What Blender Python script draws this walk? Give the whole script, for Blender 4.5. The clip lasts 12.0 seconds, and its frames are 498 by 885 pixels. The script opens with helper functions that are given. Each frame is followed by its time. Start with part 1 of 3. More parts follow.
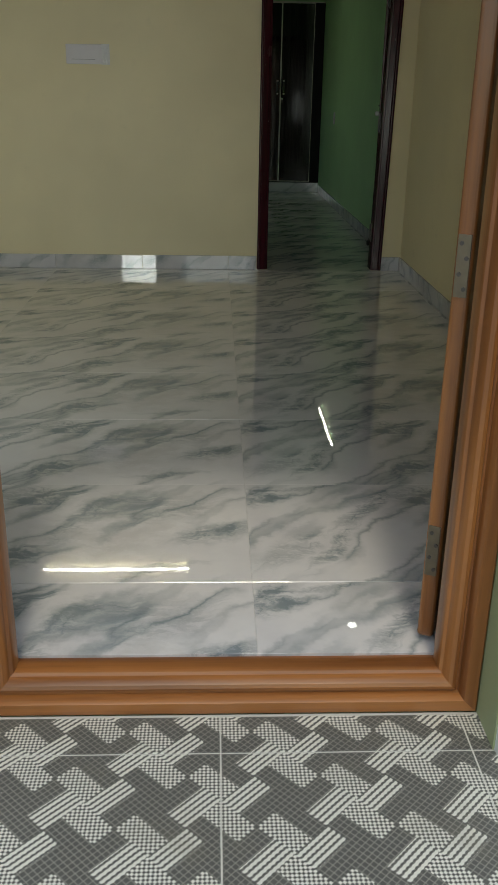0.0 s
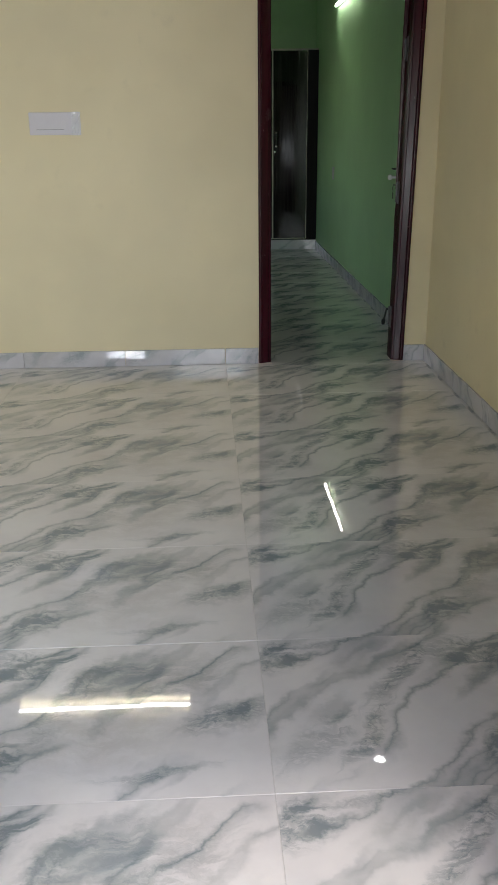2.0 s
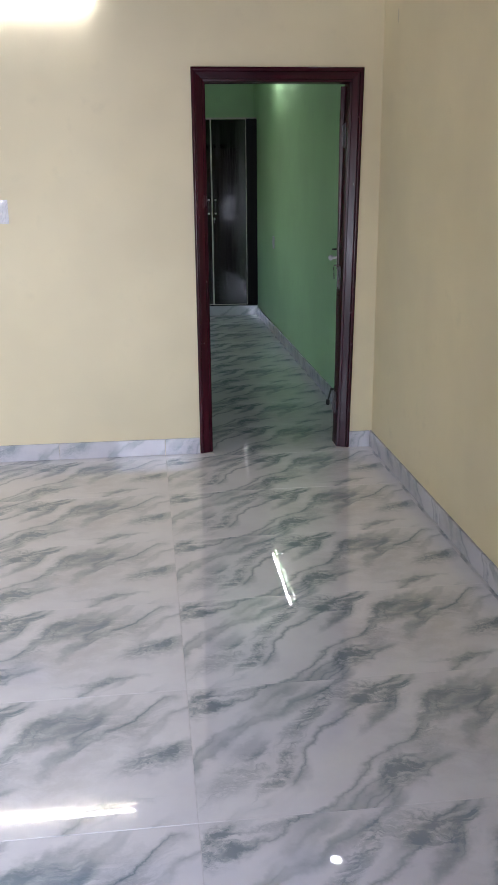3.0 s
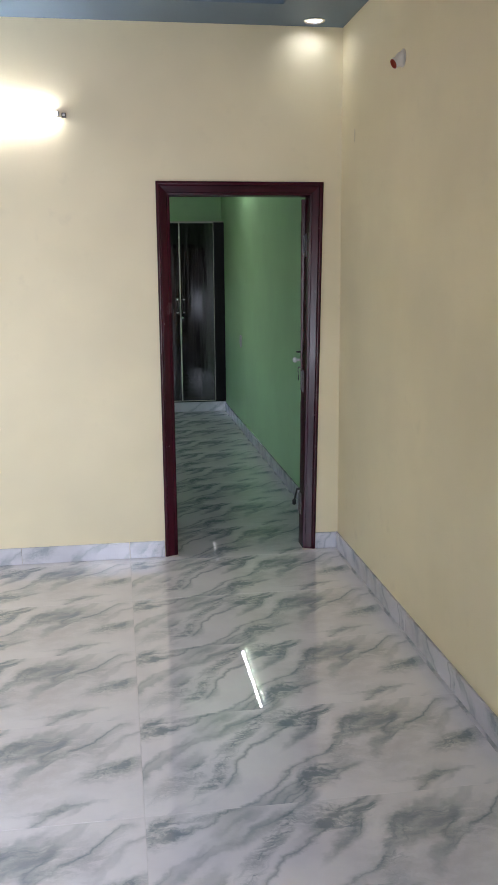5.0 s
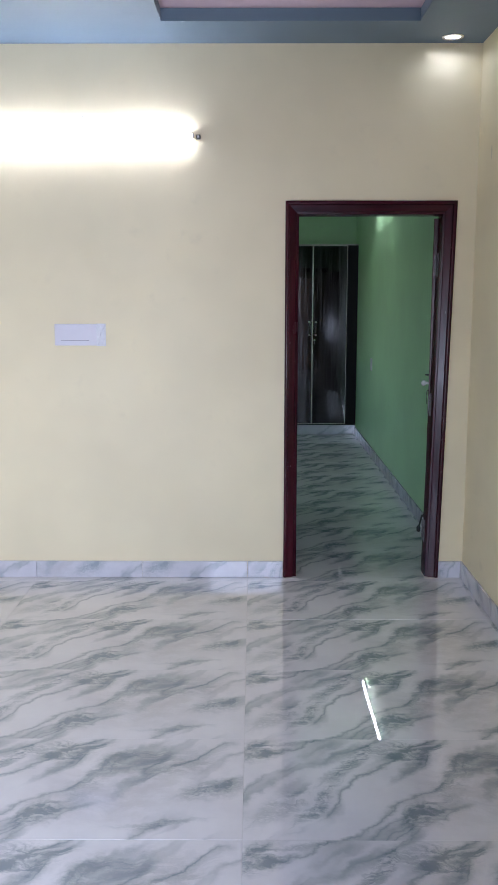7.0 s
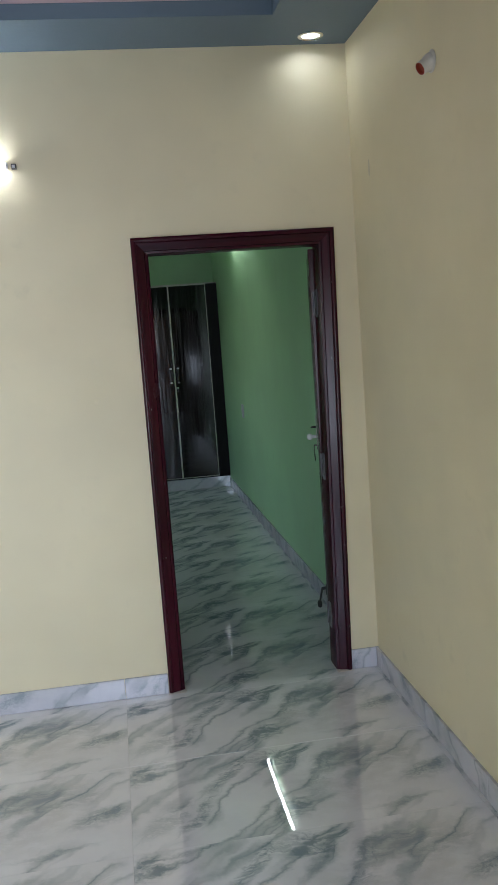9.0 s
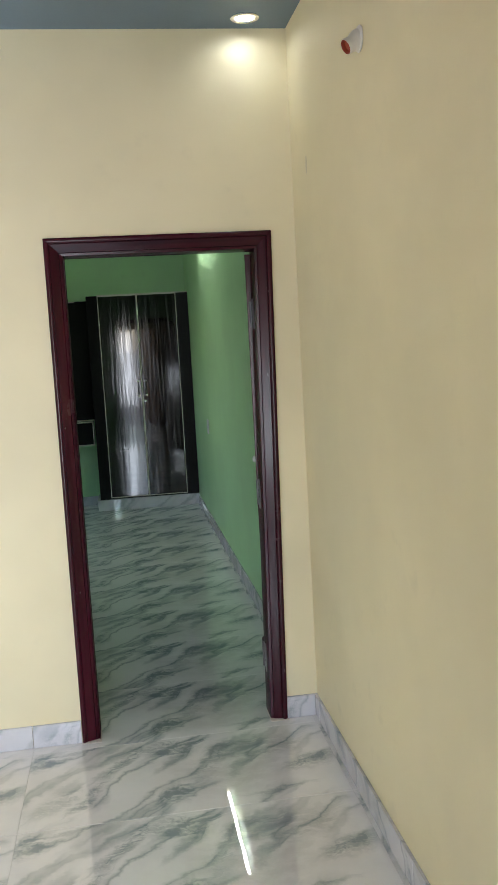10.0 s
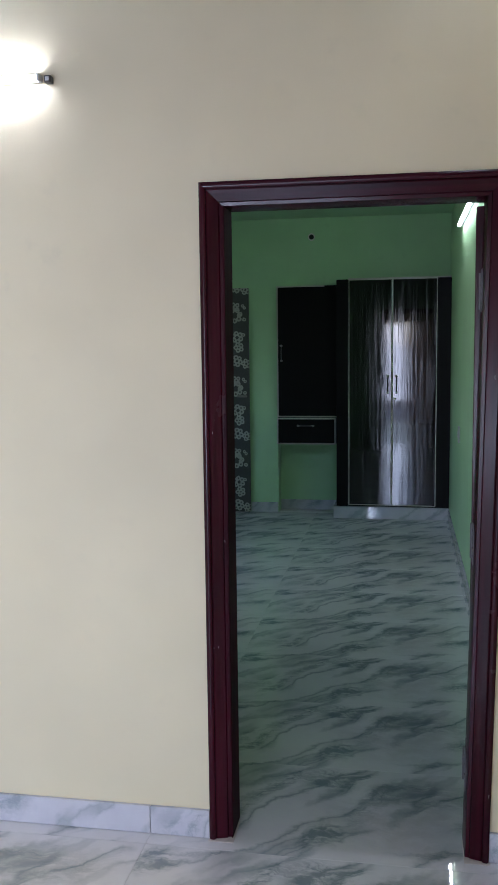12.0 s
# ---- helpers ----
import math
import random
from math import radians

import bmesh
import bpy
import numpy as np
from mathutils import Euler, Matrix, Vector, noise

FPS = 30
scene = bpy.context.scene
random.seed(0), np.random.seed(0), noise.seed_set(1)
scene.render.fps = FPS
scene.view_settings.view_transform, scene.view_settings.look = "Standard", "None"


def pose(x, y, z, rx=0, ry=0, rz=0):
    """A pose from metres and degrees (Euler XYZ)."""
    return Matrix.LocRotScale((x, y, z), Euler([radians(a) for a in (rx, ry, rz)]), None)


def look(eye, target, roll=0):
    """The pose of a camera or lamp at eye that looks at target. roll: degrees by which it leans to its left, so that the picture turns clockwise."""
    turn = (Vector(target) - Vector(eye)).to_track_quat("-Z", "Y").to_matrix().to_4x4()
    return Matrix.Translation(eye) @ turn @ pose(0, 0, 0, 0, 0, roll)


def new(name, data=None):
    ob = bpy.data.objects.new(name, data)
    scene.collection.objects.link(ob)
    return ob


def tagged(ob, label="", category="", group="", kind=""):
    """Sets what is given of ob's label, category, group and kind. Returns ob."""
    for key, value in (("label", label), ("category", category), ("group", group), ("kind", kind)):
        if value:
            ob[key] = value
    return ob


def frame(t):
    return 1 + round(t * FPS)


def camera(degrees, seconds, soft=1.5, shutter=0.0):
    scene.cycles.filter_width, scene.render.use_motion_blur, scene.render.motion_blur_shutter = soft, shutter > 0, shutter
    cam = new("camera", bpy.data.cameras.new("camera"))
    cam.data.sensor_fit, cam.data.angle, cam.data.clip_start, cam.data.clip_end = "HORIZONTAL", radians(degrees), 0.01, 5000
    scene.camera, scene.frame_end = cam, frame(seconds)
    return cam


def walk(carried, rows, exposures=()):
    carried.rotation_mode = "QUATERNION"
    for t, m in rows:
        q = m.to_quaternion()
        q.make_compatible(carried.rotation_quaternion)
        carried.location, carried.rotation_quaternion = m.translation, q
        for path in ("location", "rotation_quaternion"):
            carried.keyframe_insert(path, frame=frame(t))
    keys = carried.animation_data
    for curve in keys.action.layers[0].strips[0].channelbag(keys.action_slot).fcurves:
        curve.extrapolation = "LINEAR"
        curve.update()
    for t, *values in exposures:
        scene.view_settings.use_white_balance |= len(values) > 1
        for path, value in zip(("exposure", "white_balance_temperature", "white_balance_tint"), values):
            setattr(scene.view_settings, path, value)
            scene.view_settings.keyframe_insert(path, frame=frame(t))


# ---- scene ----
cam = camera(31.6, 12.0)
PATH = [
    (0, (-0.308, -6.369, 1.188), (-0.228, -4.512, 0.449), 1.0),
    (0.5, (-0.38, -6.148, 1.209), (-0.178, -4.296, 0.482), -0.1),
    (1, (-0.341, -5.832, 1.207), (-0.162, -3.976, 0.482), -0.5),
    (1.5, (-0.283, -5.599, 1.299), (-0.182, -3.734, 0.583), -0.5),
    (2, (-0.337, -5.303, 1.366), (-0.241, -3.421, 0.696), -0.5),
    (2.5, (-0.33, -5.088, 1.497), (-0.136, -3.195, 0.884), -1.1),
    (2.7, (-0.304, -5.047, 1.532), (-0.092, -3.149, 0.937), -0.8),
    (4.3, (-0.256, -4.954, 1.608), (-0.041, -3.032, 1.097), -0.0),
    (4.5, (-0.252, -4.956, 1.612), (-0.025, -3.029, 1.124), -0.2),
    (5, (-0.239, -4.987, 1.643), (0.05, -3.045, 1.262), -0.5),
    (5.5, (-0.199, -5.008, 1.663), (0.129, -3.062, 1.341), -0.8),
    (6, (-0.177, -5.01, 1.651), (0.048, -3.047, 1.342), -0.5),
    (6.5, (-0.184, -4.995, 1.632), (-0.131, -3.023, 1.301), -0.1),
    (6.7, (-0.18, -4.984, 1.608), (-0.197, -3.011, 1.277), 0.1),
    (8.3, (-0.164, -4.408, 1.647), (-0.065, -2.427, 1.39), -2.1),
    (8.5, (-0.15, -4.28, 1.674), (-0.031, -2.3, 1.418), -2.7),
    (9, (-0.124, -4.051, 1.692), (0.164, -2.088, 1.437), -4.2),
    (9.5, (0.064, -3.841, 1.659), (0.401, -1.886, 1.403), -4.1),
    (10, (0.25, -3.705, 1.678), (0.539, -1.739, 1.448), -3.2),
    (10.5, (0.361, -3.497, 1.68), (0.59, -1.521, 1.47), -2.5),
    (11, (0.452, -3.236, 1.665), (0.478, -1.246, 1.462), -1.6),
    (11.5, (0.579, -2.995, 1.666), (0.33, -1.022, 1.457), -1.1),
    (12, (0.624, -2.712, 1.638), (0.278, -0.755, 1.415), -0.7),
]
EXPOSURES = [(0, 0.55, 7600, 1), (0.5, 1.08, 7000, 8), (1, 1.33, 6500, 9), (1.5, 1.4, 7050, 5), (2, 1.62, 7000, 11), (2.5, 2.3, 6150, 22), (4.5, 2.3, 6800, 18), (5, 2.45, 6300, 19),
             (5.5, 2.68, 5800, 24), (6, 2.62, 5620, 17), (6.5, 2.36, 5720, 19), (8.5, 2.25, 5820, 26), (9, 2.12, 6000, 13), (9.5, 2.72, 5900, 13), (10, 2.78, 6600, 12),
             (10.5, 2.77, 6350, 16), (11, 2.72, 5750, 31), (11.5, 2.5, 5650, 29), (12, 2.33, 5680, 22)]
walk(cam, [(t, look(eye, target, roll)) for t, eye, target, roll in PATH], EXPOSURES)

# ---- world and light ----
world = bpy.data.worlds.new("sky")
scene.world = world
world.use_nodes = True
_wn = world.node_tree
_bg = _wn.nodes["Background"]
_sky = _wn.nodes.new("ShaderNodeTexSky")
_sky.sky_type = "NISHITA"
_sky.sun_disc = False
_sky.sun_elevation, _sky.sun_rotation = radians(61), radians(180)
_wn.links.new(_sky.outputs[0], _bg.inputs[0])
_bg.inputs[1].default_value = 0.15
sun_data = bpy.data.lights.new("sun", "SUN")
sun_data.energy, sun_data.angle, sun_data.color = 0.58, radians(9), (1.0, 0.95, 0.88)
sun = new("sun", sun_data)
sun.matrix_world = look((0.2, -5.5, 10.0), (0, 0, 0))
TUBE_HALL, TUBE_BED, SPOT = 15.3, 10.5, 9.5
# daylight in the front window's opening
sky_lamp = bpy.data.lights.new("window_daylight", "AREA")
sky_lamp.shape, sky_lamp.size, sky_lamp.size_y = "RECTANGLE", 0.42, 0.44
sky_lamp.spread = radians(95)
sky_lamp.energy, sky_lamp.color = 3.6, (0.80, 0.90, 1.0)
new("window_daylight", sky_lamp).matrix_world = look((-1.24, -4.72, 0.90), (-1.8, 0.0, 0.95))
# daylight in the entrance's opening
door_lamp = bpy.data.lights.new("entrance_daylight", "AREA")
door_lamp.shape, door_lamp.size, door_lamp.size_y = "RECTANGLE", 0.80, 1.55
door_lamp.spread = radians(95)
door_lamp.energy, door_lamp.color = 3.3, (0.84, 0.91, 1.0)
new("entrance_daylight", door_lamp).matrix_world = look((-0.283, -4.672, 1.22), (-2.1, 0.0, 0.95))

# lamp added to brighten the bedroom walls, set in an added window out of view
side_lamp = bpy.data.lights.new("bedroom_fill_light", "AREA")
side_lamp.shape, side_lamp.size, side_lamp.size_y = "RECTANGLE", 1.3, 1.1
side_lamp.spread = radians(80)
side_lamp.energy, side_lamp.color = 0.55, (1.0, 0.99, 0.86)
new("bedroom_fill_light", side_lamp).matrix_world = look((-2.59, 3.5, 1.55), (1.0, 3.2, 1.50))

# ---- small helpers for meshes ----


def part(name, bm, material, parent=None, label=""):
    """Link a bmesh as one mesh object, under a parent if given."""
    me = bpy.data.meshes.new(name)
    bm.to_mesh(me)
    bm.free()
    if material:
        me.materials.append(material)
    ob = new(name, me)
    if parent:
        ob.parent = parent
    if label:
        tagged(ob, label)
    return ob


def thing(name, label, category, at=(0, 0, 0), group="", kind="", turn=0):
    ob = new(name)
    ob.matrix_world = pose(*at, 0, 0, turn)
    return tagged(ob, label, category, group, kind)


def add_box(bm, lo, hi, bevel=0.0, segs=2):
    c = [(a + b) / 2 for a, b in zip(lo, hi)]
    d = [abs(b - a) for a, b in zip(lo, hi)]
    geo = bmesh.ops.create_cube(bm, size=1, matrix=Matrix.Translation(c) @ Matrix.Diagonal((*d, 1)))
    if bevel:
        edges = list({e for v in geo["verts"] for e in v.link_edges})
        bmesh.ops.bevel(bm, geom=edges, offset=bevel, segments=segs, affect="EDGES", profile=0.5)
    return bm


def box(lo, hi, bevel=0.0, segs=2):
    return add_box(bmesh.new(), lo, hi, bevel, segs)


def add_rod(bm, a, b, r, r2=None, n=16, caps=True):
    a, b = Vector(a), Vector(b)
    m = Matrix.Translation((a + b) / 2) @ (b - a).to_track_quat("Z", "Y").to_matrix().to_4x4()
    bmesh.ops.create_cone(bm, cap_ends=caps, segments=n, radius1=r, radius2=r if r2 is None else r2, depth=(b - a).length, matrix=m)
    return bm


def rod(a, b, r, r2=None, n=16):
    return smooth(add_rod(bmesh.new(), a, b, r, r2, n))


def smooth(bm, angle=40):
    for f in bm.faces:
        f.smooth = True
    for e in bm.edges:
        if len(e.link_faces) == 2 and e.calc_face_angle(0) > radians(angle):
            e.smooth = False
    return bm


def lathe(profile, n=24, matrix=None, ring=False):
    """Turn a profile of (radius, height) pairs about z; a ring is joined end to end and has no caps."""
    bm = bmesh.new()
    rings = []
    for r, z in profile:
        rings.append([bm.verts.new((r * math.cos(2 * math.pi * k / n), r * math.sin(2 * math.pi * k / n), z)) for k in range(n)])
    for lo, hi in zip(rings, rings[1:] + rings[:1] if ring else rings[1:]):
        for k in range(n):
            bm.faces.new((lo[k], lo[(k + 1) % n], hi[(k + 1) % n], hi[k]))
    if not ring:
        bm.faces.new(rings[0][::-1])
        bm.faces.new(rings[-1])
    if matrix is not None:
        bmesh.ops.transform(bm, matrix=matrix, verts=bm.verts)
    bmesh.ops.recalc_face_normals(bm, faces=bm.faces)
    return smooth(bm)


def sweep(section, a, b, out, side, m0=0, m1=0):
    """Extrude a moulding section of (out, side) pairs from a to b; m0 and m1 mitre its ends."""
    bm = bmesh.new()
    out, side = Vector(out), Vector(side)
    run = (Vector(b) - Vector(a)).normalized()
    ends = [[bm.verts.new(Vector(p) + out * u + side * v + run * (v * m)) for u, v in section] for p, m in ((a, m0), (b, -m1))]
    n = len(section)
    for k in range(n):
        bm.faces.new((ends[0][k], ends[0][(k + 1) % n], ends[1][(k + 1) % n], ends[1][k]))
    bm.faces.new(ends[0][::-1])
    bm.faces.new(ends[1])
    bmesh.ops.recalc_face_normals(bm, faces=bm.faces)
    return smooth(bm, 30)


# ---- materials ----


class Nodes:
    """A thin wrapper that builds one node material."""

    def __init__(self, name):
        self.mat = bpy.data.materials.new(name)
        self.mat.use_nodes = True
        self.tree = self.mat.node_tree
        self.bsdf = self.tree.nodes["Principled BSDF"]

    def put(self, socket, value):
        if isinstance(value, bpy.types.NodeSocket):
            self.tree.links.new(value, socket)
        elif isinstance(value, (tuple, list)) and len(value) == 3 and socket.type == "RGBA":
            socket.default_value = (*value, 1)
        else:
            socket.default_value = value

    def node(self, kind, out=0, **inputs):
        n = self.tree.nodes.new(kind)
        for key, value in inputs.items():
            self.put(n.inputs[key.replace("_", " ")], value)
        return n.outputs[out]

    def math(self, op, a, b=0.0, c=0.0, clamp=False):
        n = self.tree.nodes.new("ShaderNodeMath")
        n.operation, n.use_clamp = op, clamp
        for k, v in enumerate((a, b, c)):
            self.put(n.inputs[k], v)
        return n.outputs[0]

    def vec(self, op, a, b=(0, 0, 0), out=0):
        n = self.tree.nodes.new("ShaderNodeVectorMath")
        n.operation = op
        self.put(n.inputs[0], a)
        if op == "SCALE":
            self.put(n.inputs[3], b)
        else:
            self.put(n.inputs[1], b)
        return n.outputs[out]

    def coords(self, which="Object"):
        return self.tree.nodes.new("ShaderNodeTexCoord").outputs[which]

    def split(self, v):
        n = self.tree.nodes.new("ShaderNodeSeparateXYZ")
        self.put(n.inputs[0], v)
        return n.outputs

    def mapping(self, v, loc=(0, 0, 0), rot=0.0, scale=(1, 1, 1), kind="POINT"):
        n = self.tree.nodes.new("ShaderNodeMapping")
        n.vector_type = kind
        self.put(n.inputs[0], v)
        n.inputs["Location"].default_value = loc
        n.inputs["Rotation"].default_value = (0, 0, rot)
        n.inputs["Scale"].default_value = scale
        return n.outputs[0]

    def noise(self, v, scale, detail=4.0, rough=0.55, out=0):
        return self.node("ShaderNodeTexNoise", out, Vector=v, Scale=scale, Detail=detail, Roughness=rough)

    def ramp(self, f, lo, hi, smoothly=True):
        n = self.tree.nodes.new("ShaderNodeMapRange")
        n.interpolation_type = "SMOOTHSTEP" if smoothly else "LINEAR"
        self.put(n.inputs[0], f)
        self.put(n.inputs[1], lo)
        self.put(n.inputs[2], hi)
        return n.outputs[0]

    def mix(self, f, a, b, blend="MIX"):
        n = self.tree.nodes.new("ShaderNodeMix")
        n.data_type, n.blend_type = "RGBA", blend
        self.put(n.inputs[0], f)
        self.put(n.inputs[6], a)
        self.put(n.inputs[7], b)
        return n.outputs[2]

    def bump(self, height, strength=0.2, distance=0.002):
        out = self.node("ShaderNodeBump", Height=height, Strength=strength, Distance=distance)
        self.put(self.bsdf.inputs["Normal"], out)

    def set(self, **values):
        for key, value in values.items():
            self.put(self.bsdf.inputs[key.replace("_", " ")], value)
        return self.mat


def paint(name, colour, rough=0.55, mottle=0.06):
    """Rolled emulsion on plaster."""
    n = Nodes(name)
    v = n.coords("Object")
    big, fine = n.noise(v, 1.1, 3), n.noise(v, 160.0, 3)
    dark = tuple(c * (1 - mottle) for c in colour)
    light = tuple(min(0.95, c * (1 + mottle)) for c in colour)
    col = n.mix(n.ramp(big, 0.3, 0.7), dark, light)
    col = n.mix(n.ramp(n.noise(v, 9.0, 5), 0.55, 0.8), col, tuple(c * 0.97 for c in colour))
    waves = n.math("ADD", n.math("MULTIPLY", n.noise(v, 3.0, 2), 3.0), fine)
    n.bump(waves, 0.12, 0.002)
    return n.set(Base_Color=col, Roughness=n.math("ADD", rough, n.math("MULTIPLY", n.math("SUBTRACT", fine, 0.5), 0.15)))


def plain(name, colour, rough=0.4, metal=0.0, vary=0.08, scale=30.0, bump=0.05):
    n = Nodes(name)
    v = n.coords("Object")
    f = n.noise(v, scale, 5)
    col = n.mix(f, tuple(c * (1 - vary) for c in colour), tuple(min(1, c * (1 + vary)) for c in colour))
    if bump:
        n.bump(n.noise(v, scale * 6, 3), bump, 0.001)
    return n.set(Base_Color=col, Roughness=n.math("ADD", rough - 0.05, n.math("MULTIPLY", f, 0.1)), Metallic=metal)


def wood(name, light, dark, rough, axis=2, coat=0.0, grain=1.0, gloss=0.5, chips=0.0):
    n = Nodes(name)
    v = n.coords("Object")
    s = [38.0 * grain, 38.0 * grain, 38.0 * grain]
    s[axis] = 1.6 * grain
    w = n.mapping(v, scale=tuple(s))
    streak = n.noise(w, 1.0, 6, 0.6)
    fine = n.noise(n.mapping(v, scale=tuple(q * 4 for q in s)), 1.0, 4)
    wear = n.noise(v, 6.0, 4)
    col = n.mix(n.ramp(streak, 0.35, 0.65), dark, light)
    col = n.mix(n.math("MULTIPLY", n.ramp(fine, 0.5, 0.75), 0.35), col, tuple(c * 0.5 for c in dark))
    col = n.mix(n.math("MULTIPLY", n.ramp(wear, 0.5, 0.8), 0.25), col, light)
    if chips:
        fleck = n.math("MULTIPLY", n.ramp(n.noise(n.mapping(v, scale=(60, 60, 28)), 1.0, 3, 0.6), 0.70, 0.74), n.ramp(n.noise(v, 3.5, 2), 0.5, 0.62))
        col = n.mix(n.math("MULTIPLY", fleck, chips), col, (0.42, 0.38, 0.37))
    n.bump(n.math("ADD", streak, n.math("MULTIPLY", fine, 0.4)), 0.30 if chips else 0.18, 0.001)
    return n.set(Base_Color=col, Roughness=n.math("ADD", rough - 0.06, n.math("MULTIPLY", wear, 0.14)), Coat_Weight=coat, Coat_Roughness=0.12, Specular_IOR_Level=gloss)


def marble(name, upright=False, scale=1.0):
    """Polished vitrified tile, printed with blue-green veins on greyish white."""
    n = Nodes(name)
    v = n.coords("Object")
    if upright:
        x, y, z = n.split(v)
        flat = n.tree.nodes.new("ShaderNodeCombineXYZ")
        n.put(flat.inputs[0], n.math("ADD", n.math("ADD", x, y), n.math("MULTIPLY", n.tree.nodes.new("ShaderNodeObjectInfo").outputs["Random"], 0.9)))
        n.put(flat.inputs[1], n.math("ADD", z, 0.16))
        v = flat.outputs[0]
    v = n.vec("SCALE", v, scale)
    sh = n.vec("SCALE", n.vec("SUBTRACT", n.noise(v, 3.0, 5, 0.6, out=1), (0.5, 0.5, 0.5)), 0.22)
    fine = n.vec("SCALE", n.vec("SUBTRACT", n.noise(v, 14.0, 5, 0.7, out=1), (0.5, 0.5, 0.5)), 0.04)
    w = n.vec("ADD", n.vec("ADD", v, sh), fine)
    # long diagonal veins
    d = n.mapping(n.mapping(w, rot=radians(-44)), loc=(0.3, 0.11, 0), scale=(0.6, 3.4, 1))
    band = n.noise(d, 1.15, 3, 0.5)
    ridge = n.math("SUBTRACT", 1.0, n.math("MULTIPLY", n.math("ABSOLUTE", n.math("SUBTRACT", band, 0.5)), 16.0), clamp=True)
    gate = n.ramp(n.noise(n.mapping(w, loc=(1.7, 0.4, 0)), 2.6, 2), 0.36, 0.52)
    veins = n.math("MULTIPLY", n.math("POWER", ridge, 1.6), gate)
    cloud = n.ramp(n.noise(d, 1.0, 5, 0.6), 0.56, 0.86)
    # dark clumps of the print
    clump = lines = None
    for cx, cy, turn, rx, ry, k in ((0.055, 0.53, 60, 0.085, 0.06, 1.0), (0.15, 0.585, 14, 0.11, 0.014, 0.6), (0.24, 0.20, 52, 0.15, 0.024, 1.0), (0.11, 0.17, 45, 0.15, 0.055, 0.6),
                                    (0.37, 0.45, 57, 0.20, 0.038, 1.0), (0.58, 0.54, 8, 0.17, 0.085, 1.0), (0.57, 0.125, 75, 0.09, 0.06, 0.95), (0.68, 0.28, 60, 0.12, 0.05, 0.6),
                                    (0.80, 0.45, 40, 0.20, 0.06, 0.5), (1.00, 0.43, 25, 0.17, 0.10, 0.5), (0.95, 0.10, 8, 0.16, 0.024, 0.6), (1.13, 0.27, 20, 0.13, 0.05, 1.0)):
        q = n.mapping(w, loc=(cx, cy, 0), rot=radians(turn), scale=(rx * 1.15, ry * 1.2, 1), kind="TEXTURE")
        x, y, _ = n.split(q)
        r = n.math("SQRT", n.math("ADD", n.math("MULTIPLY", x, x), n.math("MULTIPLY", y, y)))
        f = n.math("MULTIPLY", n.ramp(r, 1.12, 0.35), k)
        line = n.math("MULTIPLY", n.ramp(n.math("ABSOLUTE", n.math("SUBTRACT", y, 0.12)), 0.22, 0.02), n.ramp(n.math("ABSOLUTE", x), 1.25, 0.5))
        lines = line if lines is None else n.math("MAXIMUM", lines, n.math("MULTIPLY", line, k))
        clump = f if clump is None else n.math("MAXIMUM", clump, f)
    tex = n.ramp(n.noise(n.mapping(w, rot=radians(-46), scale=(0.5, 1.9, 1)), 16.0, 8, 0.72), 0.45, 0.57)
    thread = n.noise(n.mapping(w, loc=(0.3, 0.9, 0), rot=radians(-44), scale=(0.55, 1.7, 1)), 10.0, 5, 0.62)
    thread = n.math("POWER", n.math("SUBTRACT", 1.0, n.math("MULTIPLY", n.math("ABSOLUTE", n.math("SUBTRACT", thread, 0.5)), 9.0), clamp=True), 1.5)
    tex = n.math("MAXIMUM", n.math("MULTIPLY", tex, 0.72), thread)
    clump = n.math("MULTIPLY", clump, n.math("ADD", 0.10, n.math("MULTIPLY", tex, 0.74)))
    fleck = n.ramp(n.noise(n.mapping(w, loc=(0.7, 0.2, 0), rot=radians(-46), scale=(0.5, 2.0, 1)), 26.0, 7, 0.72), 0.50, 0.60)
    clump = n.math("MAXIMUM", clump, n.math("MULTIPLY", n.math("MULTIPLY", lines, n.math("ADD", 0.55, n.math("MULTIPLY", fleck, 0.45))), 0.85))
    amount = n.math("ADD", n.math("MULTIPLY", veins, 0.75), clump, clamp=True)
    if upright:
        amount = n.math("MULTIPLY", amount, 0.75)
    base = n.mix(n.ramp(n.noise(v, 4.0, 4), 0.35, 0.7), (0.66, 0.645, 0.68) if upright else (0.82, 0.805, 0.81), (0.58, 0.565, 0.61) if upright else (0.73, 0.715, 0.73))
    base = n.mix(n.math("MULTIPLY", cloud, 0.22), base, (0.46, 0.47, 0.50))
    # brownish-grey bank across the print's right half
    x, y, _ = n.split(n.mapping(w, loc=(0.84, 0.33, 0), rot=radians(32), scale=(0.46, 0.25, 1), kind="TEXTURE"))
    bank = n.ramp(n.math("SQRT", n.math("ADD", n.math("MULTIPLY", x, x), n.math("MULTIPLY", y, y))), 1.1, 0.3)
    bank = n.math("MULTIPLY", bank, n.ramp(n.noise(n.mapping(w, rot=radians(-46), scale=(0.6, 1.6, 1)), 9.0, 7, 0.7), 0.36, 0.66))
    base = n.mix(n.math("MULTIPLY", bank, 0.36), base, (0.40, 0.38, 0.37))
    tint = n.mix(n.ramp(n.noise(v, 6.0, 3), 0.45, 0.62), (0.050, 0.120, 0.155), (0.115, 0.175, 0.195))
    col = n.mix(n.math("MULTIPLY", amount, 0.77), base, tint)
    rnd = n.tree.nodes.new("ShaderNodeObjectInfo").outputs["Random"]
    col = n.mix(n.math("MULTIPLY", rnd, 0.10), col, (0.60, 0.59, 0.57))
